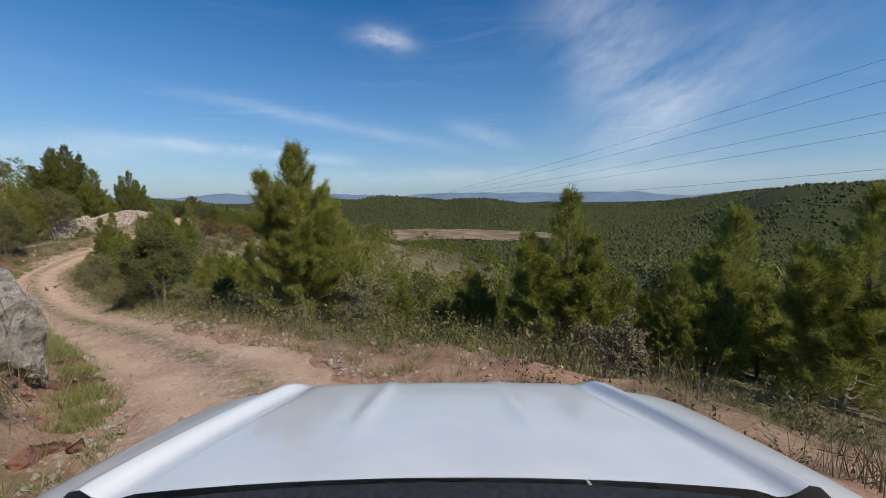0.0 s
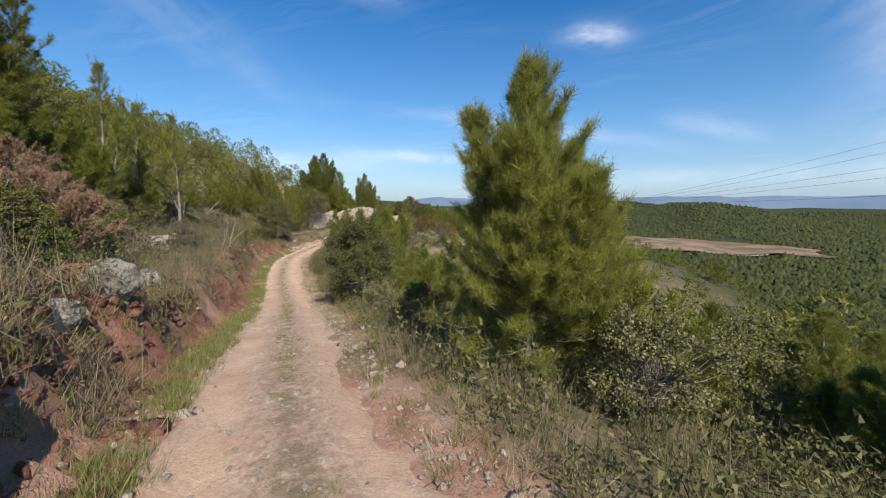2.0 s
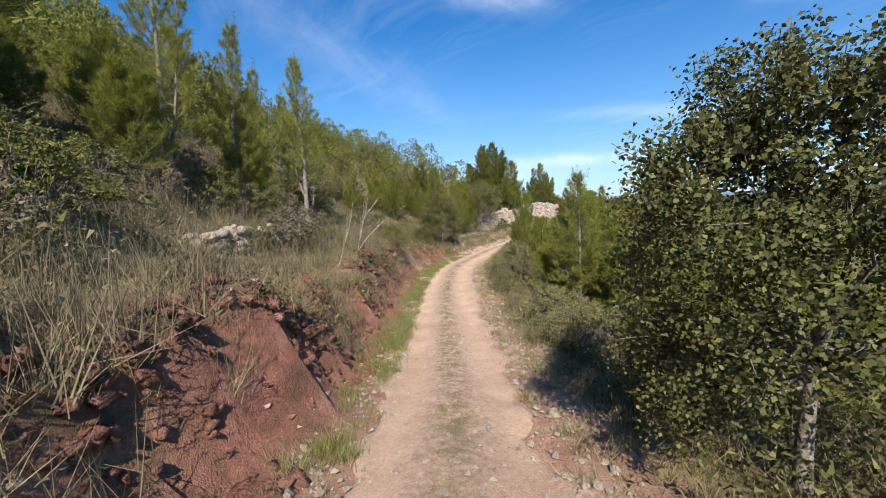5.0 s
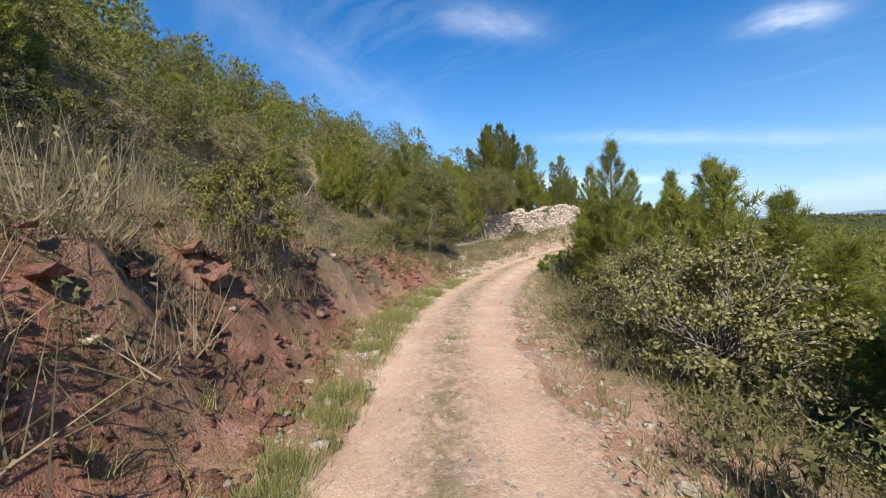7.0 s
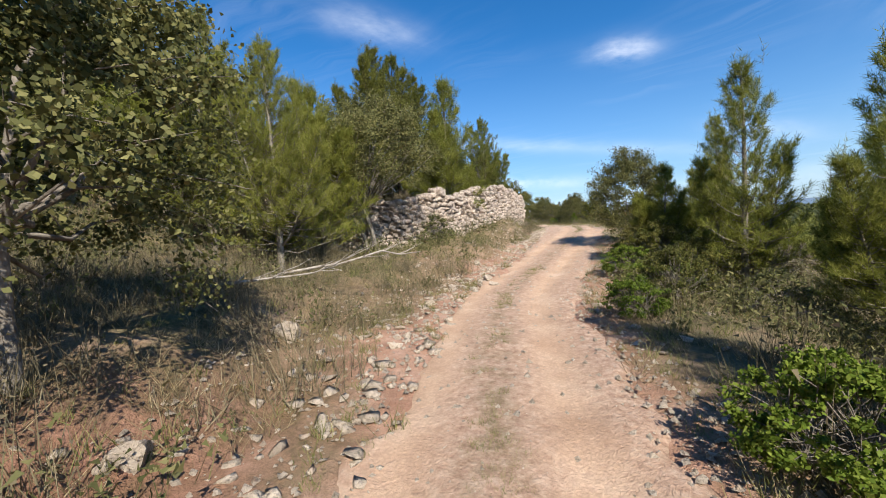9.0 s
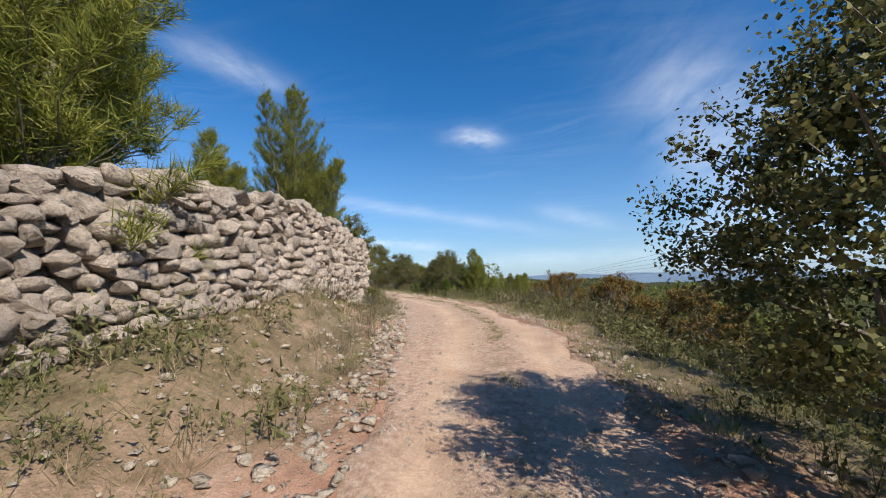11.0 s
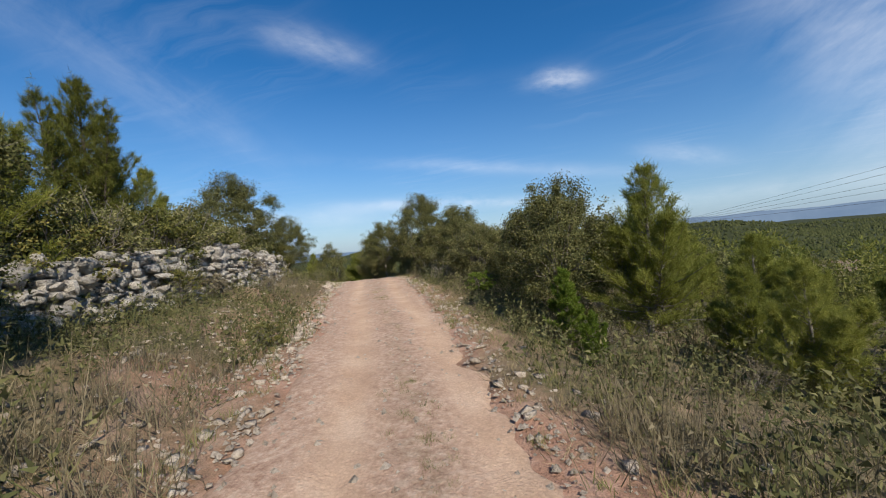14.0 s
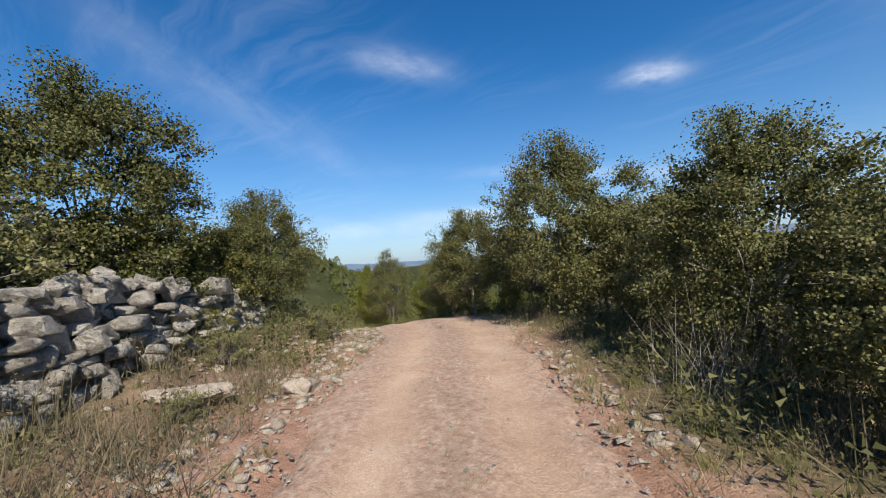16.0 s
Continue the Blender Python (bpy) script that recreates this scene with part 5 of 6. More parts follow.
def stone_wall(name, line, height, label, depth=0.55, lean=0.10, grade=1.0, singles=300, rough=0.04, mat=None):
    """A dry-stone wall: a dark rubble core with single blocks laid in uneven courses on its track side and top."""
    rng = rng_of(abs(int(line[0][0] * 10)))
    kit, mat = (WALL_BLOCKS, WALLSTONE) if mat is None else (GREY_BLOCKS, mat)
    pts = np.array(line, float)
    s = np.r_[0, np.cumsum(np.hypot(*np.diff(pts, axis=0).T))]
    total = s[-1]

    def spot(u):
        x, y = np.interp(u, s, pts[:, 0]), np.interp(u, s, pts[:, 1])
        k = min(max(np.searchsorted(s, u) - 1, 0), len(pts) - 2)
        tn = pts[k + 1] - pts[k]
        tn = tn / np.hypot(*tn)
        return x, y, tn

    def tall(u):
        return np.interp(u, np.linspace(0, total, len(height)), height) + 0.10 * vnoise(np.array([u / 0.9]), np.array([3.0]), 5)[0] * 2

    x0, y0, _ = spot(0)
    wall = thing(name, pose(x0, y0, ground_z(x0, y0)), label, "stone wall", kind="")
    inv = wall.matrix_world.inverted()
    # core
    us = np.linspace(0, total, int(total / 0.4) + 2)
    rows = []
    for u in us:
        x, y, tn = spot(u)
        nrm = np.array([tn[1], -tn[0]])
        z = ground_z(x, y)
        h = tall(u) - 0.12
        for o, zz in ((-0.12, -0.4), (-0.12 - lean * h, h), (-depth, h), (-depth, -0.4)):
            rows.append(inv @ Vector((x + nrm[0] * o, y + nrm[1] * o, z + zz)))
    k = np.arange(len(us) * 4).reshape(-1, 4)
    q = [np.stack([k[:-1, a], k[1:, a], k[1:, b], k[:-1, b]], -1) for a, b in ((0, 1), (1, 2), (2, 3))]
    ends = np.stack([k[0], k[-1][::-1]])
    part("core", mesh_of("core", np.array(rows), [np.concatenate(q), ends], mat), mat, wall, "rubble fill of the wall")
    # courses
    blocks = []
    zc = 0.0
    while zc < max(height) + 0.15:
        ch = rng.uniform(0.11, 0.22) * grade
        u = rng.uniform(0, 0.2)
        while u < total:
            ln = (0.13 + 0.34 * rng.random() ** 1.6) * grade
            if zc < tall(u + ln / 2):
                x, y, tn = spot(u + ln / 2)
                nrm = np.array([tn[1], -tn[0]])
                o = -lean * zc - 0.05 + rng.normal(0, rough)
                big = rng.random() < 0.1
                sx, sy, sz = ln * (1.6 if big else 1.16), rng.uniform(0.30, 0.40), ch * rng.uniform(1.12, 1.4) * (1.5 if big else 1)
                zz = ground_z(x, y) + zc + ch / 2 + rng.normal(0, 0.02)
                m = Matrix.Translation((x + nrm[0] * o, y + nrm[1] * o, zz)) @ Matrix.Rotation(math.atan2(tn[1], tn[0]) + rng.normal(0, 0.12), 4, "Z")
                m = m @ Matrix.Rotation(rng.normal(0, 0.16), 4, "Y") @ Matrix.Rotation(rng.normal(0, 0.14), 4, "X") @ Matrix.Diagonal((sx, sy, sz, 1))
                blocks.append((inv @ m, kit[rng.integers(len(kit))]))
            u += ln
        zc += ch
    # coping stones over the fill
    u = 0.0
    while u < total:
        ln = rng.uniform(0.2, 0.45) * grade
        x, y, tn = spot(u)
        nrm = np.array([tn[1], -tn[0]])
        for o in (-0.32, -depth + 0.05):
            m = Matrix.Translation((x + nrm[0] * o, y + nrm[1] * o, ground_z(x, y) + tall(u) - 0.03 + rng.normal(0, 0.03)))
            m = m @ Matrix.Rotation(rng.uniform(0, 6.28), 4, "Z") @ Matrix.Diagonal((ln * 1.2, rng.uniform(0.22, 0.4), rng.uniform(0.14, 0.24), 1))
            blocks.append((inv @ m, kit[rng.integers(len(kit))]))
        u += ln
    order = rng.permutation(len(blocks))
    verts, tris, base = [], [], 0
    for n, i in enumerate(order):
        m, me = blocks[i]
        if n < singles:
            ob = new("stone", me)
            ob.parent = wall
            ob.matrix_basis = m
        else:
            co = np.array([m @ v.co for v in me.vertices])
            verts.append(co)
            tris += [[base + v for v in p.vertices] for p in me.polygons]
            base += len(co)
    if verts:
        tagged(part("stones", mesh_of("stones", np.concatenate(verts), [np.array(tris)], mat), mat, wall), kind="stuff")
    return wall


WALL_LINE = [(-46.4, 39.8), (-44.4, 42.0), (-42.9, 44.7), (-42.3, 47.0), (-42.2, 50.5), (-42.6, 55.0), (-43.2, 58.4)]
stone_wall("stone_wall", WALL_LINE, [1.7, 1.85, 1.95, 1.9, 1.9, 1.95, 2.0], "long grey dry-stone retaining wall beside the track")
WALL_LINE_2 = [(-50.8, 66.0), (-52.6, 69.4), (-54.0, 72.4), (-55.4, 74.8), (-57.2, 76.9), (-58.6, 78.8)]
stone_wall("stone_wall", WALL_LINE_2, [1.1, 1.3, 1.35, 1.35, 1.25, 0.8], "low tumbledown wall of rough limestone blocks", 0.7, 0.25, 1.05, 290, 0.09, LIMESTONE)
WALL_LINE_3 = [(-21.2, 13.9), (-22.6, 15.0), (-23.6, 15.9)]
stone_wall("stone_wall", WALL_LINE_3, [0.45, 0.55, 0.4], "short remnant of a small dry-stone wall on the bank", 0.5, 0.2, 0.8, 60, 0.08)

GREY_BOULDERS = [boulder_mesh("boulder", 500 + k, LIMESTONE) for k in range(4)]
PALE_BOULDERS = [boulder_mesh("boulder", 520 + k, PALE_STONE, 0.3, 3) for k in range(4)]
RED_BLOCKS = [stone_mesh("red_block", 540 + k, RED_ROCK, 18, 0.7) for k in range(6)]
PALE_BLOCKS = [stone_mesh("pale_block", 560 + k, PALE_STONE, 16, 0.65) for k in range(6)]


def rest(name, me, x, y, size, label, category, group="", turn=None, sink=0.3, tilt=0.0, up=0.0):
    """A single stone bedded in the ground."""
    turn = (x * 53.3 + y * 29.9) % 360 if turn is None else turn
    ob = new(name, me)
    ob.matrix_world = pose(x, y, ground_z(x, y) + size[2] * (0.5 - sink) + up, tilt, 0, turn) @ Matrix.Diagonal((*size, 1))
    return tagged(ob, label, category, group)


# the weathered limestone by the first bend, and ledges in the cut bank
rest("boulder", GREY_BOULDERS[0], -5.55, 4.75, (1.5, 1.7, 1.9), "large weathered grey limestone boulder beside the track", "boulder", "boulders on the bank", 30, 0.25)
LEDGES = [(-8.85, 7.2, 0.9, 0.7, 1.1, 0), (-8.1, 6.4, 0.6, 0.5, 0.7, 0), (-11.1, 8.75, 0.5, 0.4, 0.4, 1), (-11.6, 9.05, 0.55, 0.45, 0.6, 1), (-11.3, 8.6, 0.6, 0.45, 0.8, 1), (-12.0, 9.1, 0.6, 0.5, 0.8, 1)]
for x, y, a, b, c, k in LEDGES:
    rest("boulder", (GREY_BOULDERS[2], GREY_BOULDERS[3])[k], x, y, (a, b, c), "pale limestone ledge in the red cut bank", "rock", "boulders on the bank", None, 0.6 if k == 0 else 0.4)
PALE_ROCKS = [(-38.0, 36.0, 0.55, 0.5, 0.42), (-33.9, 22.6, 0.45, 0.4, 0.5), (-38.67, 66.5, 0.75, 0.6, 0.6), (-37.94, 66.45, 0.8, 0.6, 0.55), (-37.9, 39.4, 0.35, 0.3, 0.22),
              (-39.3, 65.0, 0.9, 0.6, 0.5), (-39.2, 43.9, 0.3, 0.26, 0.2), (-46.0, 64.3, 0.3, 0.3, 0.25), (-55.3, 76.0, 1.2, 0.9, 0.4), (-54.6, 77.2, 0.7, 0.6, 0.35),
              (-36.4, 33.6, 0.4, 0.34, 0.3), (-37.6, 41.9, 0.32, 0.3, 0.22), (-38.0, 42.3, 0.4, 0.3, 0.25), (-41.6, 42.2, 0.4, 0.35, 0.3)]
for x, y, a, b, c in PALE_ROCKS:
    rest("rock", PALE_BOULDERS[int(abs(x * 7)) % 4], x, y, (a, b, c), "pale cream limestone rock on the verge", "rock", "pale rocks by the track")


def build_rubble():
    rng = rng_of(600)
    u = rng.uniform(0, 1, 4000)
    k = (u * (len(ROAD) - 1)).astype(int)
    t = ROAD[k, 3]
    el, er, bf, bw = (np.interp(t, KEY_T, v) for v in (EDGE_L, EDGE_R, BANK_FOOT, BANK_W))
    # red blocks that break out of the cut bank
    n = 0
    for i in range(4000):
        if not 1.5 < t[i] < 9.2 or n >= 290:
            continue
        off = rng.uniform(bf[i] - 0.3, bf[i] + bw[i] + 0.4)
        x, y = ROAD[k[i], 0] - TAN[k[i], 1] * off, ROAD[k[i], 1] + TAN[k[i], 0] * off
        if fbm(np.array([x / 2.3]), np.array([y / 2.3]), 21)[0] < -0.2:
            continue
        s = 0.06 + 0.28 * rng.random() ** 2
        rest("red_rock", RED_BLOCKS[n % 6], x, y, (s * rng.uniform(1, 1.6), s * rng.uniform(0.8, 1.2), s * rng.uniform(0.5, 0.9)), "broken red sandstone block in the cut bank", "rock", "red rocks in the bank", rng.uniform(0, 360), 0.42, rng.normal(0, 18))
        n += 1
    # loose pale stones along the edges
    n = 0
    for i in range(4000):
        if n >= 150 or not -0.5 < t[i] < 17.5:
            continue
        side = rng.random() < (0.75 if t[i] > 8.8 else 0.5)
        off = el[i] + abs(rng.normal(0, 0.9)) if side else -er[i] - abs(rng.normal(0, 0.5))
        x, y = ROAD[k[i], 0] - TAN[k[i], 1] * off, ROAD[k[i], 1] + TAN[k[i], 0] * off
        s = 0.05 + 0.14 * rng.random() ** 2
        rest("loose_stone", PALE_BLOCKS[n % 6], x, y, (s * rng.uniform(1, 1.5), s, s * rng.uniform(0.5, 0.8)), "loose pale stone at the edge of the track", "stone", "loose stones by the track", rng.uniform(0, 360), 0.3)
        n += 1


build_rubble()


def build_gravel():
    """Gravel on the track and its edges."""
    rng = rng_of(610)
    n = 44000
    k = rng.integers(0, len(ROAD) - 1, n)
    k = k[(ROAD[k, 3] > -1.5) & (ROAD[k, 3] < 18)]
    t = ROAD[k, 3]
    el, er = np.interp(t, KEY_T, EDGE_L), np.interp(t, KEY_T, EDGE_R)
    off = rng.uniform(-er - 0.5, el + 0.6 + 1.6 * ((t > 8.8) | (t < 1.5)))
    rim = rng.random(len(k)) < 0.35
    off = np.where(rim, np.where(rng.random(len(k)) < 0.5, el + rng.normal(0.1, 0.28, len(k)), -er - rng.normal(0.05, 0.22, len(k))), off)
    keep = rng.random(len(k)) > 0.7 * np.exp(-((np.abs(off - 0.05) - 0.72) / 0.3) ** 2)
    k, off = k[keep], off[keep]
    al = rng.uniform(-0.2, 0.2, len(k))
    x = ROAD[k, 0] - TAN[k, 1] * off + TAN[k, 0] * al
    y = ROAD[k, 1] + TAN[k, 0] * off + TAN[k, 1] * al
    z = land(x, y)[0]
    pats = []
    for s in range(8):
        r2 = rng_of(620 + s)
        v = np.array([[1, 0, 0], [-1, 0, 0], [0, 1, 0], [0, -1, 0], [0, 0, 0.8]], float) * 0.5 * r2.uniform(0.7, 1.3, (5, 3)) + r2.normal(0, 0.08, (5, 3))
        f = np.array([[0, 2, 4], [2, 1, 4], [1, 3, 4], [3, 0, 4]])
        pats.append((v, [f]))
    sizes = 0.02 + 0.075 * rng.random(len(k)) ** 2.2
    sown("gravel", 8, np.c_[x, y, z + 0.008], sizes, pats, PALE_STONE, "loose pale gravel on the dirt track", "gravel")


build_gravel()


def build_bank_rubble():
    """Small broken sandstone on the cut bank."""
    rng = rng_of(640)
    k = rng.integers(0, len(ROAD) - 1, 34000)
    k = k[(ROAD[k, 3] > 1.4) & (ROAD[k, 3] < 9.2)]
    t = ROAD[k, 3]
    bf, bw = np.interp(t, KEY_T, BANK_FOOT), np.interp(t, KEY_T, BANK_W)
    off = bf - 0.5 + (bw + 0.9) * rng.random(len(k))
    al = rng.uniform(-0.2, 0.2, len(k))
    x = ROAD[k, 0] - TAN[k, 1] * off + TAN[k, 0] * al
    y = ROAD[k, 1] + TAN[k, 0] * off + TAN[k, 1] * al
    keep = fbm(x / 1.4, y / 1.4, 88) > -0.1
    x, y = x[keep], y[keep]
    pats = []
    for s in range(6):
        me = stone_mesh("rubble", 660 + s, RED_ROCK, 10, 0.8)
        pats.append((np.array([v.co for v in me.vertices]) * [1.2, 1, 0.7], [np.array([list(p.vertices) for p in me.polygons])]))
    sizes = 0.03 + 0.2 * rng.random(len(x)) ** 2.6
    sown("rubble", 9, np.c_[x, y, land(x, y)[0] + 0.01], sizes, pats, RED_ROCK, "small broken red sandstone on the cut bank", "rubble")


build_bank_rubble()


def build_scree():
    """Broken pale limestone strewn over the verges."""
    rng = rng_of(680)
    k = rng.integers(0, len(ROAD) - 1, 26000)
    t = ROAD[k, 3]
    el, er = np.interp(t, KEY_T, EDGE_L), np.interp(t, KEY_T, EDGE_R)
    side = rng.random(len(k)) < 0.7
    off = np.where(side, el - 0.2 + np.abs(rng.normal(0, 1.2, len(k))), -er + 0.1 - np.abs(rng.normal(0, 0.9, len(k))))
    share = np.where(side, np.interp(t, [-1, 1.4, 2.2, 8.2, 9.0, 18], [0.8, 0.6, 0.06, 0.1, 0.75, 0.9]), np.interp(t, [-1, 1.4, 2.4, 8, 12, 18], [0.9, 0.6, 0.1, 0.15, 0.35, 0.4]))
    al = rng.uniform(-0.2, 0.2, len(k))
    x, y = ROAD[k, 0] - TAN[k, 1] * off + TAN[k, 0] * al, ROAD[k, 1] + TAN[k, 0] * off + TAN[k, 1] * al
    keep = (rng.random(len(k)) < share) & (fbm(x / 1.2, y / 1.2, 89) > -0.16) & (t > -1.2) & (t < 18)
    x, y = x[keep], y[keep]
    pats = []
    for i in range(6):
        me = stone_mesh("scree", 690 + i, PALE_STONE, 9, 0.8)
        pats.append((np.array([v.co for v in me.vertices]) * [1.25, 1, 0.65], [np.array([list(p.vertices) for p in me.polygons])]))
        bpy.data.meshes.remove(me)
    sizes = 0.03 + 0.17 * rng.random(len(x)) ** 3
    sown("scree", 10, np.c_[x, y, land(x, y)[0] + 0.01], sizes, pats, PALE_STONE, "broken pale limestone strewn over the verges", "stones")


build_scree()


# ---- dead wood ----
def branch(name, start, seed, length, heading, rise, radius, label, forks=7):
    rng = rng_of(seed)
    w = np.linspace(0, 1, 9)
    a = radians(heading)
    line = np.c_[np.cos(a) * w * length, np.sin(a) * w * length, rise * w * length] + rng.normal(0, 0.02 * length, (9, 3)) * w[:, None]
    paths, radii = [line], [radius * (1 - 0.8 * w) + 0.004]
    for _ in range(forks):
        w0 = rng.uniform(0.25, 0.9)
        p0 = np.array([np.interp(w0, w, line[:, i]) for i in range(3)])
        b = a + rng.choice([-1, 1]) * rng.uniform(0.4, 1.2)
        ln = length * rng.uniform(0.15, 0.4)
        v = np.linspace(0, 1, 4)[:, None]
        paths.append(p0 + np.array([np.cos(b), np.sin(b), rise + rng.uniform(-0.2, 0.5)]) * ln * v + rng.normal(0, 0.03 * ln, (4, 3)) * v)
        radii.append(np.linspace(radius * 0.4, 0.003, 4))
    x, y = start
    ob = thing(name, pose(x, y, ground_z(x, y) + radius * 0.6), label, "branch", "dead branches on the ground")
    for n, (line, rad) in enumerate(zip(paths, radii)):
        v, f = tubes([line], [rad], 6)
        part("side_branch" if n else "stem", mesh_of("side_branch" if n else "stem", v, [f], DEADWOOD, True), DEADWOOD, ob)
    return ob


branch("fallen_branch", (-40.6, 37.2), 701, 3.4, 30, 0.12, 0.034, "bleached fallen branch lying on the verge", 9)
branch("fallen_branch", (-40.0, 35.6), 702, 2.6, 60, 0.05, 0.028, "bleached dead branch tangled on the verge", 8)
branch("dead_sapling", (-42.9, 28.8), 703, 1.9, 20, 0.9, 0.07, "leaning dead tree stem on the slope", 4)
branch("dead_sapling", (-23.6, 18.2), 704, 1.7, 95, 0.8, 0.009, "leaning bare dead sapling over the bank", 6)
branch("dead_sapling", (-22.9, 18.1), 707, 0.5, 40, 3.4, 0.012, "bare grey dead sapling on the brow of the bank", 14)
branch("dead_sapling", (-22.2, 17.2), 708, 0.5, 80, 3.0, 0.010, "thin bare grey sapling on the brow of the bank", 14)
branch("dead_sapling", (-28.6, 18.9), 709, 0.5, 10, 4.2, 0.011, "bare grey dead sapling beside a pale pine", 14)
branch("fallen_branch", (-5.6, 13.2), 705, 1.6, 10, 0.1, 0.03, "grey dead branch in the undergrowth", 6)
brush = thing("dead_bush", pose(-49.9, 79.4, ground_z(-49.9, 79.4)), "dry pale bare twigs of a dead bush", "dead bush")
tv, tf = scrub_arrays(rng_of(706), 1.3, 170, 4)
tagged(part("twigwork", mesh_of("twigwork", tv, tf, DEADWOOD), DEADWOOD, brush), kind="stuff")


# ---- power line across the valley ----
def build_power():
    m, n, bsdf = material("wire_metal", 0.5, 0.5)
    bsdf.inputs["Base Color"].default_value = (0.10, 0.10, 0.105, 1)
    bsdf.inputs["Metallic"].default_value = 0.6
    far = Vector((-10.0, 297.0, 0.0))
    for low, high, sag in ((4.0, 36.5, 2.5), (3.2, 30.9, 2.5), (2.4, 22.4, 2.2), (1.6, 17.5, 2.2), (0.8, 7.5, 2.0)):
        pts = []
        for k in np.linspace(-0.15, 1.5, 60):
            p = far + (Vector((117.6, 109.4, 0)) - far) * k
            p.z = low + (high - low) * k - 4 * sag * k * (1 - k)
            pts.append(np.array(p))
        v, f = tubes([np.array(pts)], [np.full(60, 0.045)], 5)
        ob = new("power_cable", mesh_of("power_cable", v, [f], m, True))
        tagged(ob, "thin dark power cable spanning the valley", "power line", "cables of the power line")
    # lattice mast
    x, y = -92.0, 226.0
    zb = ground_z(x, y)
    mast = thing("pylon", pose(x, y, zb), "grey lattice steel pylon on the ridge", "pylon")
    h = 4.0 - zb + 4.0
    legs = []
    for sx in (-1, 1):
        for sy in (-1, 1):
            legs.append(np.array([[sx * 2.2, sy * 2.2, -1], [sx * 0.7, sy * 0.7, h * 0.65], [sx * 0.35, sy * 0.35, h]]))
    for leg in legs:
        part("leg", mesh_of("leg", *[(lambda r: (r[0], [r[1]]))(tubes([leg], [[0.14, 0.11, 0.08]], 4))][0], m), m, mast)
    for z, half in ((h * 0.70, 5.5), (h * 0.84, 4.6), (h * 0.96, 3.2)):
        v, f = tubes([np.array([[-half, 0, z], [0, 0, z + 0.5], [half, 0, z]])], [[0.07, 0.16, 0.07]], 4)
        part("arm", mesh_of("arm", v, [f], m), m, mast)
    rows, rad = [], []
    for k in range(10):
        z0, z1 = h * k / 10, h * (k + 1) / 10
        r0, r1 = np.interp(z0, [0, h * 0.65, h], [2.2, 0.7, 0.35]), np.interp(z1, [0, h * 0.65, h], [2.2, 0.7, 0.35])
        for a, b in (((-1, -1), (1, -1)), ((1, -1), (1, 1)), ((1, 1), (-1, 1)), ((-1, 1), (-1, -1))):
            rows.append(np.array([[a[0] * r0, a[1] * r0, z0], [b[0] * r1, b[1] * r1, z1]]))
            rad.append([0.06, 0.06])
    v, f = tubes(rows, rad, 3)
    part("bracing", mesh_of("bracing", v, [f], m), m, mast)


build_power()


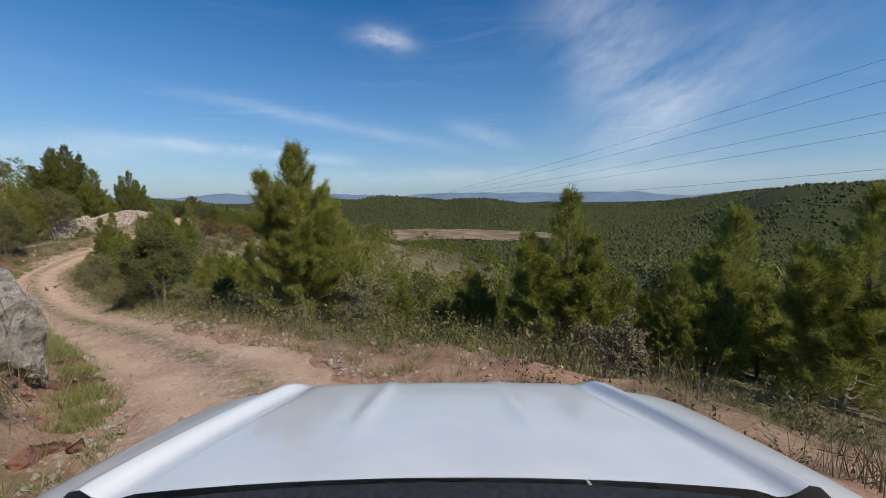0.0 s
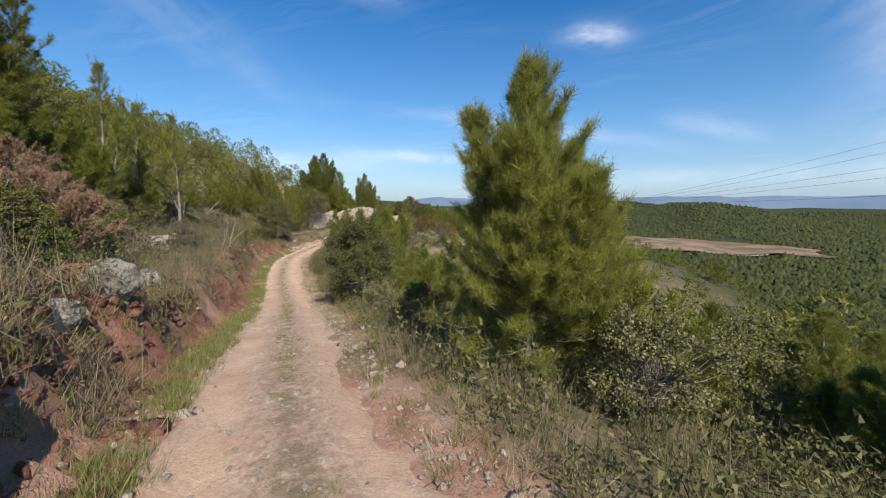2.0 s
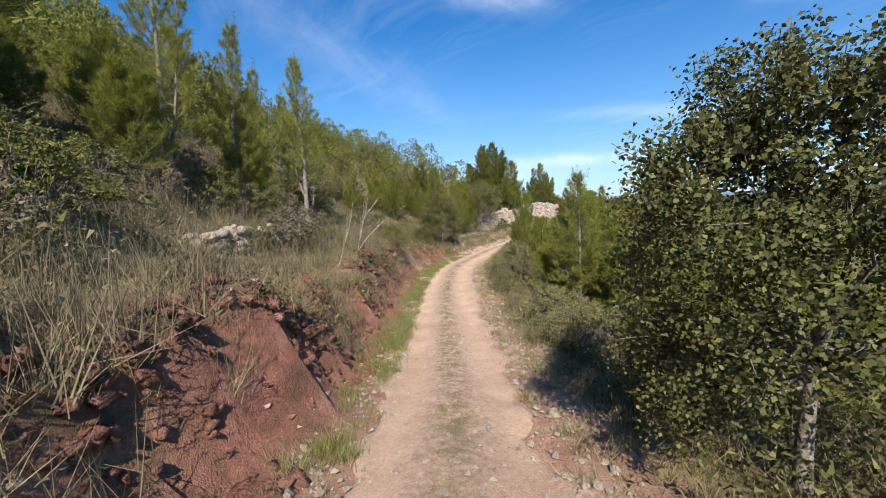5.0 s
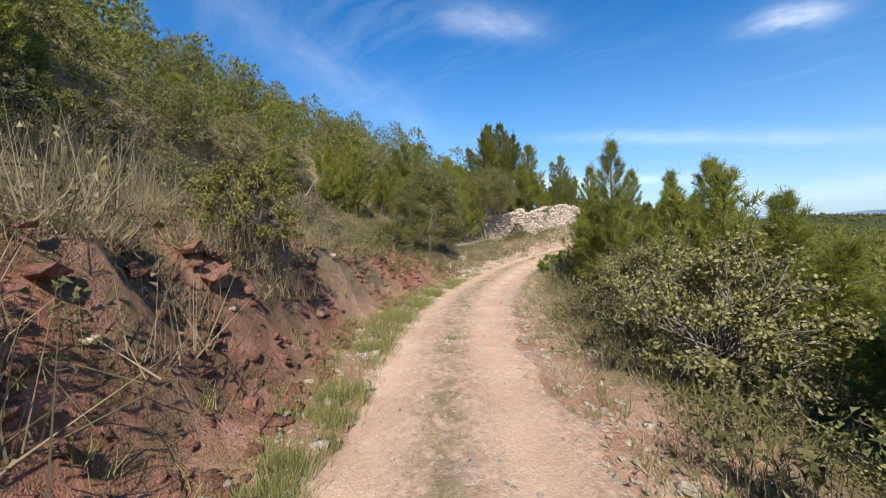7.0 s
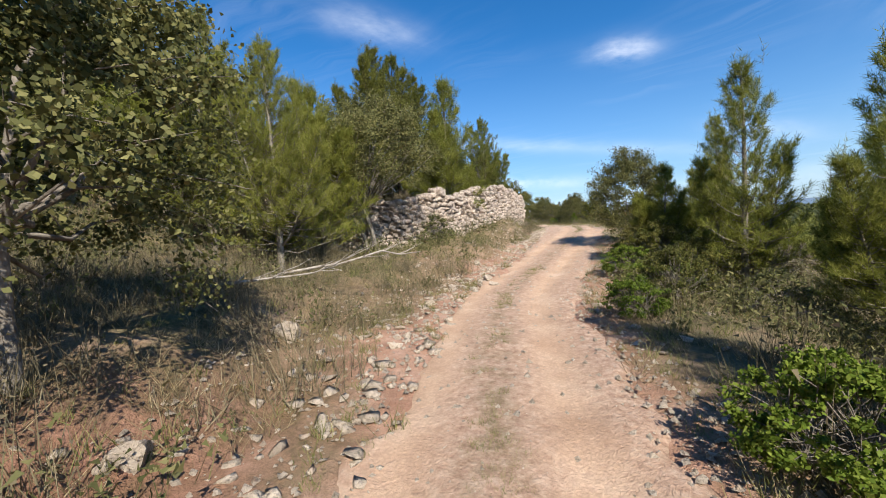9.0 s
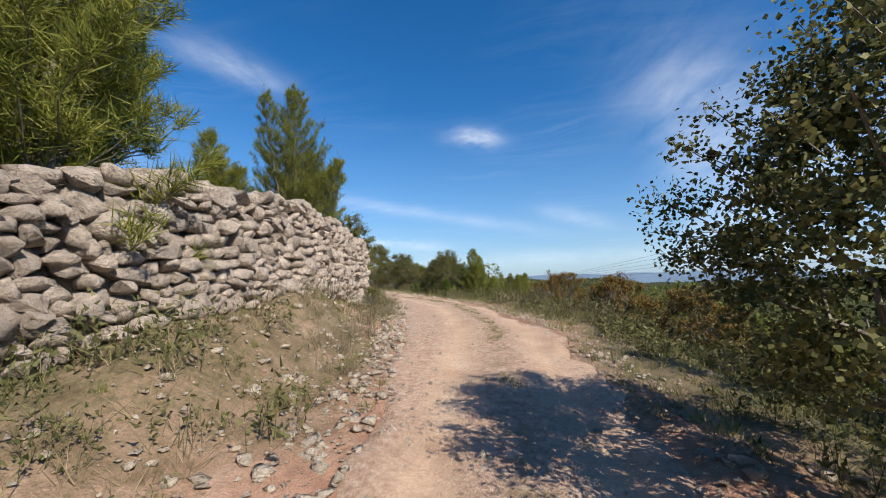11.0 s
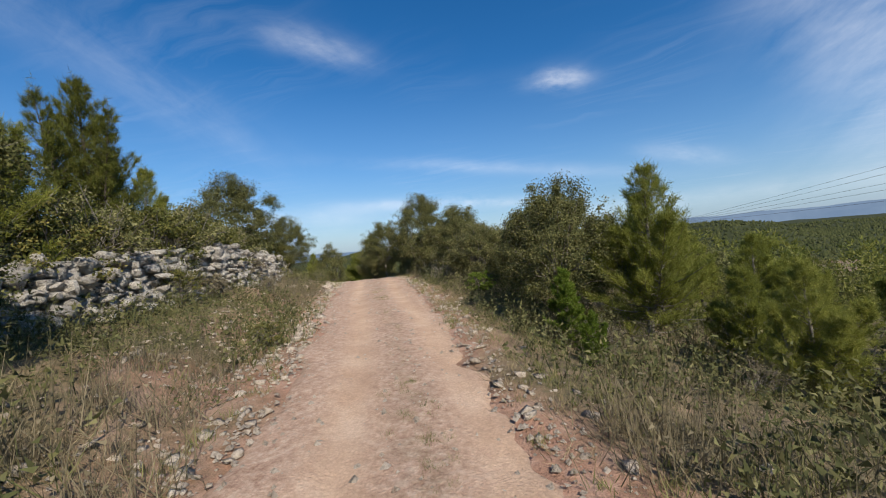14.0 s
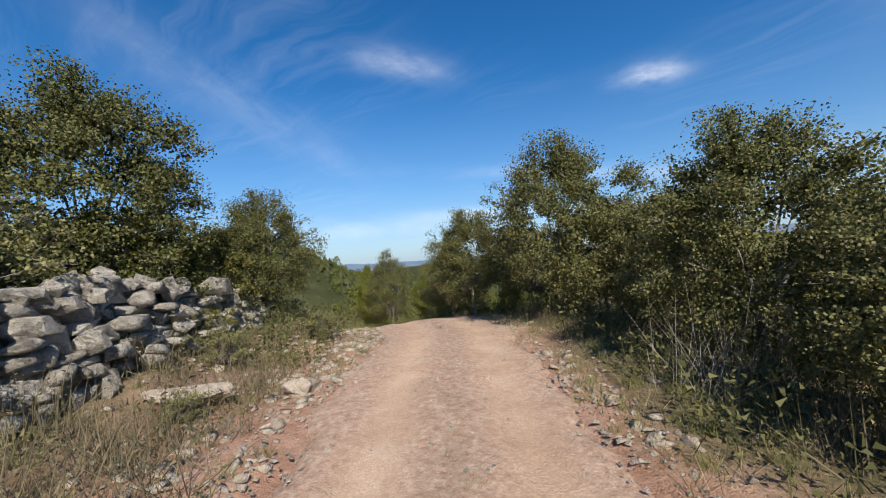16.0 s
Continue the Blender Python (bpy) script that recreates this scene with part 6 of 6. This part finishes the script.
# ---- the white car from whose roof the drive is seen, standing where the drive begins ----
def build_car():
    paint, n, bsdf = material("white_paint", 0.32, 0.5)
    pos = n.add("NewGeometry").outputs["Position"]
    dust = n.noise(pos, 5.0, 5)
    n.link(n.ramp(dust, [(0.35, (0.58, 0.60, 0.61)), (0.7, (0.65, 0.66, 0.665))]), bsdf.inputs["Base Color"])
    bsdf.inputs["Coat Weight"].default_value, bsdf.inputs["Coat Roughness"].default_value = 0.6, 0.06
    dark, n, bsdf = material("black_plastic", 0.55, 0.4)
    n.link(n.ramp(n.noise(n.add("NewGeometry").outputs["Position"], 60.0, 3), [(0.3, (0.012, 0.012, 0.013)), (0.7, (0.03, 0.03, 0.032))]), bsdf.inputs["Base Color"])
    glass, n, bsdf = material("dark_glass", 0.04, 0.5)
    bsdf.inputs["Base Color"].default_value = (0.015, 0.018, 0.02, 1)
    chrome, n, bsdf = material("brushed_alloy", 0.3, 0.5)
    bsdf.inputs["Base Color"].default_value, bsdf.inputs["Metallic"].default_value = (0.6, 0.6, 0.62, 1), 1.0
    lampglass, n, bsdf = material("lamp_glass", 0.08, 0.5)
    bsdf.inputs["Base Color"].default_value = (0.62, 0.66, 0.7, 1)

    e, g = Vector(PATH[0][1]), Vector(PATH[0][2])
    ahead = (g - e).normalized()
    side = ahead.cross(Vector((0, 0, 1))).normalized()
    up = side.cross(ahead)
    m = Matrix(((side.x, ahead.x, up.x, e.x), (side.y, ahead.y, up.y, e.y), (side.z, ahead.z, up.z, e.z), (0, 0, 0, 1)))
    car = thing("car", m, "white off-road car with dusty bonnet standing on the track", "car")

    # bonnet and wings: height under the eye over their plan, with a raised rim each side and two soft creases
    def rim(y):
        return float(np.interp(y, [0.85, 1.65, 2.1], [0.79, 0.67, 0.58]))

    def skin(u, y):
        z = -0.525 - 0.085 * (max(y - 0.9, 0.0) / 0.95) ** 1.5 - 0.016 * (u / 0.75) ** 2
        if y > 1.7:
            z -= 0.95 * (y - 1.7) ** 2
        r, fade = rim(y), 1 - float(step(1.66, 1.95, np.array(y)))
        z += 0.007 * math.exp(-(((u - 0.27 + 0.04 * (y - 1.0)) / 0.03) ** 2)) * float(step(0.98, 1.4, np.array(y)))
        z += fade * (0.024 * math.exp(-(((u - r - 0.02) / 0.026) ** 2)) - 0.012 * math.exp(-(((u - r + 0.05) / 0.03) ** 2)))
        z -= 0.03 * float(step(r + 0.02, r + 0.12, np.array(u))) + 0.62 * max(0.0, u - 0.84) ** 1.75
        return z

    nx, ny = 81, 52
    rows = []
    for j in range(ny):
        w = j / (ny - 1)
        for k in range(nx):
            q = -1 + 2 * k / (nx - 1)
            y = 0.90 - 0.05 * abs(q) ** 2.2 + (1.24 - 0.10 * abs(q) ** 3) * w
            x = q * (rim(y) + 0.075)
            rows.append((x, y, skin(abs(x), y)))
    part("bonnet", mesh_of("bonnet", rows, [grid_faces(ny, nx)[:, ::-1]], paint, True), paint, car, "white bonnet with two creases and raised rims")
    for s in (-1, 1):
        rows = []
        for j in range(44):
            y = 0.52 + 1.56 * j / 43
            nose = float(step(1.55, 2.1, np.array(y)))
            inner, outer = rim(max(y, 0.85)) + 0.08, 1.045 - 0.16 * nose
            for k in range(18):
                if k < 13:
                    x = inner + (outer - inner) * k / 12
                    z = skin(x, max(y, 0.86))
                else:
                    x = outer + 0.012 * math.sin((k - 12) * 0.6)
                    z = skin(outer, max(y, 0.86)) - 0.11 * (k - 12)
                rows.append((s * x, y, z))
        f = grid_faces(44, 18)
        part("wing", mesh_of("wing", rows, [f if s < 0 else f[:, ::-1]], paint, True), paint, car, "white front wing")

    def block(name, pts, mat, parent, label="", bevel=0.04):
        bm = bmesh.new()
        for p in pts:
            bm.verts.new(p)
        bmesh.ops.convex_hull(bm, input=bm.verts)
        bmesh.ops.dissolve_limit(bm, angle_limit=0.02, verts=bm.verts, edges=bm.edges)
        bmesh.ops.bevel(bm, geom=bm.edges[:], offset=bevel, segments=2, affect="EDGES")
        return part(name, bm, mat, parent, label)

    def box(x0, x1, y0, y1, z0, z1):
        return [(x, y, z) for x in (x0, x1) for y in (y0, y1) for z in (z0, z1)]

    block("lower_body", box(-0.91, 0.91, -2.35, 0.78, -1.42, -0.70), paint, car, "white side panels", 0.08)
    block("front_end", box(-0.82, 0.82, 0.7, 2.02, -1.40, -0.86), paint, car, "white front panel", 0.06)
    cabin = [(s * x, y, z) for s in (-1, 1) for x, y, z in ((0.88, 0.72, -0.60), (0.66, -0.02, -0.13), (0.68, -2.05, -0.15), (0.86, -2.35, -0.62), (0.88, 0.72, -0.75), (0.88, -2.35, -0.75))]
    block("cabin", cabin, paint, car, "white roof and pillars", 0.05)
    block("windscreen", [(s * x, y, z) for s in (-1, 1) for x, y, z in ((0.72, 0.745, -0.60), (0.58, 0.10, -0.185), (0.72, 0.70, -0.64), (0.58, 0.07, -0.22))], glass, car, "dark raked windscreen", 0.008)
    for s in (-1, 1):
        block("side_window", [(s * x, y, z) for x, y, z in ((0.895, 0.42, -0.58), (0.72, -0.05, -0.20), (0.895, -0.85, -0.58), (0.72, -0.85, -0.20), (0.86, 0.42, -0.58), (0.68, -0.05, -0.20), (0.86, -0.85, -0.58), (0.68, -0.85, -0.20))], glass, car, "dark side window", 0.006)
        mirror = block("door_mirror", box(min(s * 0.92, s * 1.10), max(s * 0.92, s * 1.10), 0.38, 0.52, -0.60, -0.44), dark, car, "black door mirror", 0.03)
        block("headlight", box(min(s * 0.50, s * 0.80), max(s * 0.50, s * 0.80), 1.92, 2.06, -0.98, -0.84), lampglass, car, "clear headlight", 0.03)
    block("grille", box(-0.48, 0.48, 1.96, 2.05, -1.02, -0.86), dark, car, "black grille", 0.015)
    block("bumper", box(-0.86, 0.86, 1.90, 2.14, -1.38, -1.10), dark, car, "black front bumper", 0.05)
    # scuttle and wipers at the foot of the windscreen
    rows = []
    for j in range(5):
        for x in np.linspace(-0.74, 0.74, 41):
            y = 0.70 + 0.19 * j / 4 - 0.07 * (abs(x) / 0.78) ** 2.2
            rows.append((x, y, -0.585 + 0.055 * j / 4 + (0.006 if j % 2 else 0) - 0.012 * (abs(x) / 0.75) ** 2))
    part("scuttle", mesh_of("scuttle", rows, [grid_faces(5, 41)[:, ::-1]], dark, True), dark, car, "black plastic scuttle panel")
    for x0, x1 in ((-0.55, 0.08), (0.02, 0.62)):
        w = np.linspace(0, 1, 8)
        line = np.c_[x0 + (x1 - x0) * w, 0.80 - 0.05 * w, -0.555 + 0.02 * np.sin(w * 3)]
        v, f = tubes([line, line + [0, -0.02, 0.012]], [np.full(8, 0.008), np.full(8, 0.006)], 6)
        part("wiper", mesh_of("wiper", v, [f], dark, True), dark, car, "black wiper")
    for s in (-1, 1):
        for y in (1.42, -1.45):
            bm = bmesh.new()
            bmesh.ops.create_cone(bm, cap_ends=True, segments=36, radius1=0.36, radius2=0.36, depth=0.23)
            bmesh.ops.rotate(bm, verts=bm.verts, cent=(0, 0, 0), matrix=Matrix.Rotation(radians(90), 3, "Y"))
            bmesh.ops.bevel(bm, geom=[ed for ed in bm.edges if ed.calc_face_angle(0) > 1], offset=0.05, segments=3, affect="EDGES")
            bmesh.ops.translate(bm, verts=bm.verts, vec=(s * 0.80, y, -1.44))
            tyre = part("tyre", bm, dark, car, "black tyre")
            bm = bmesh.new()
            bmesh.ops.create_cone(bm, cap_ends=True, segments=24, radius1=0.23, radius2=0.17, depth=0.05)
            bmesh.ops.rotate(bm, verts=bm.verts, cent=(0, 0, 0), matrix=Matrix.Rotation(radians(90 * s), 3, "Y"))
            bmesh.ops.translate(bm, verts=bm.verts, vec=(s * 0.925, y, -1.44))
            part("rim", bm, chrome, tyre, "alloy rim")


build_car()
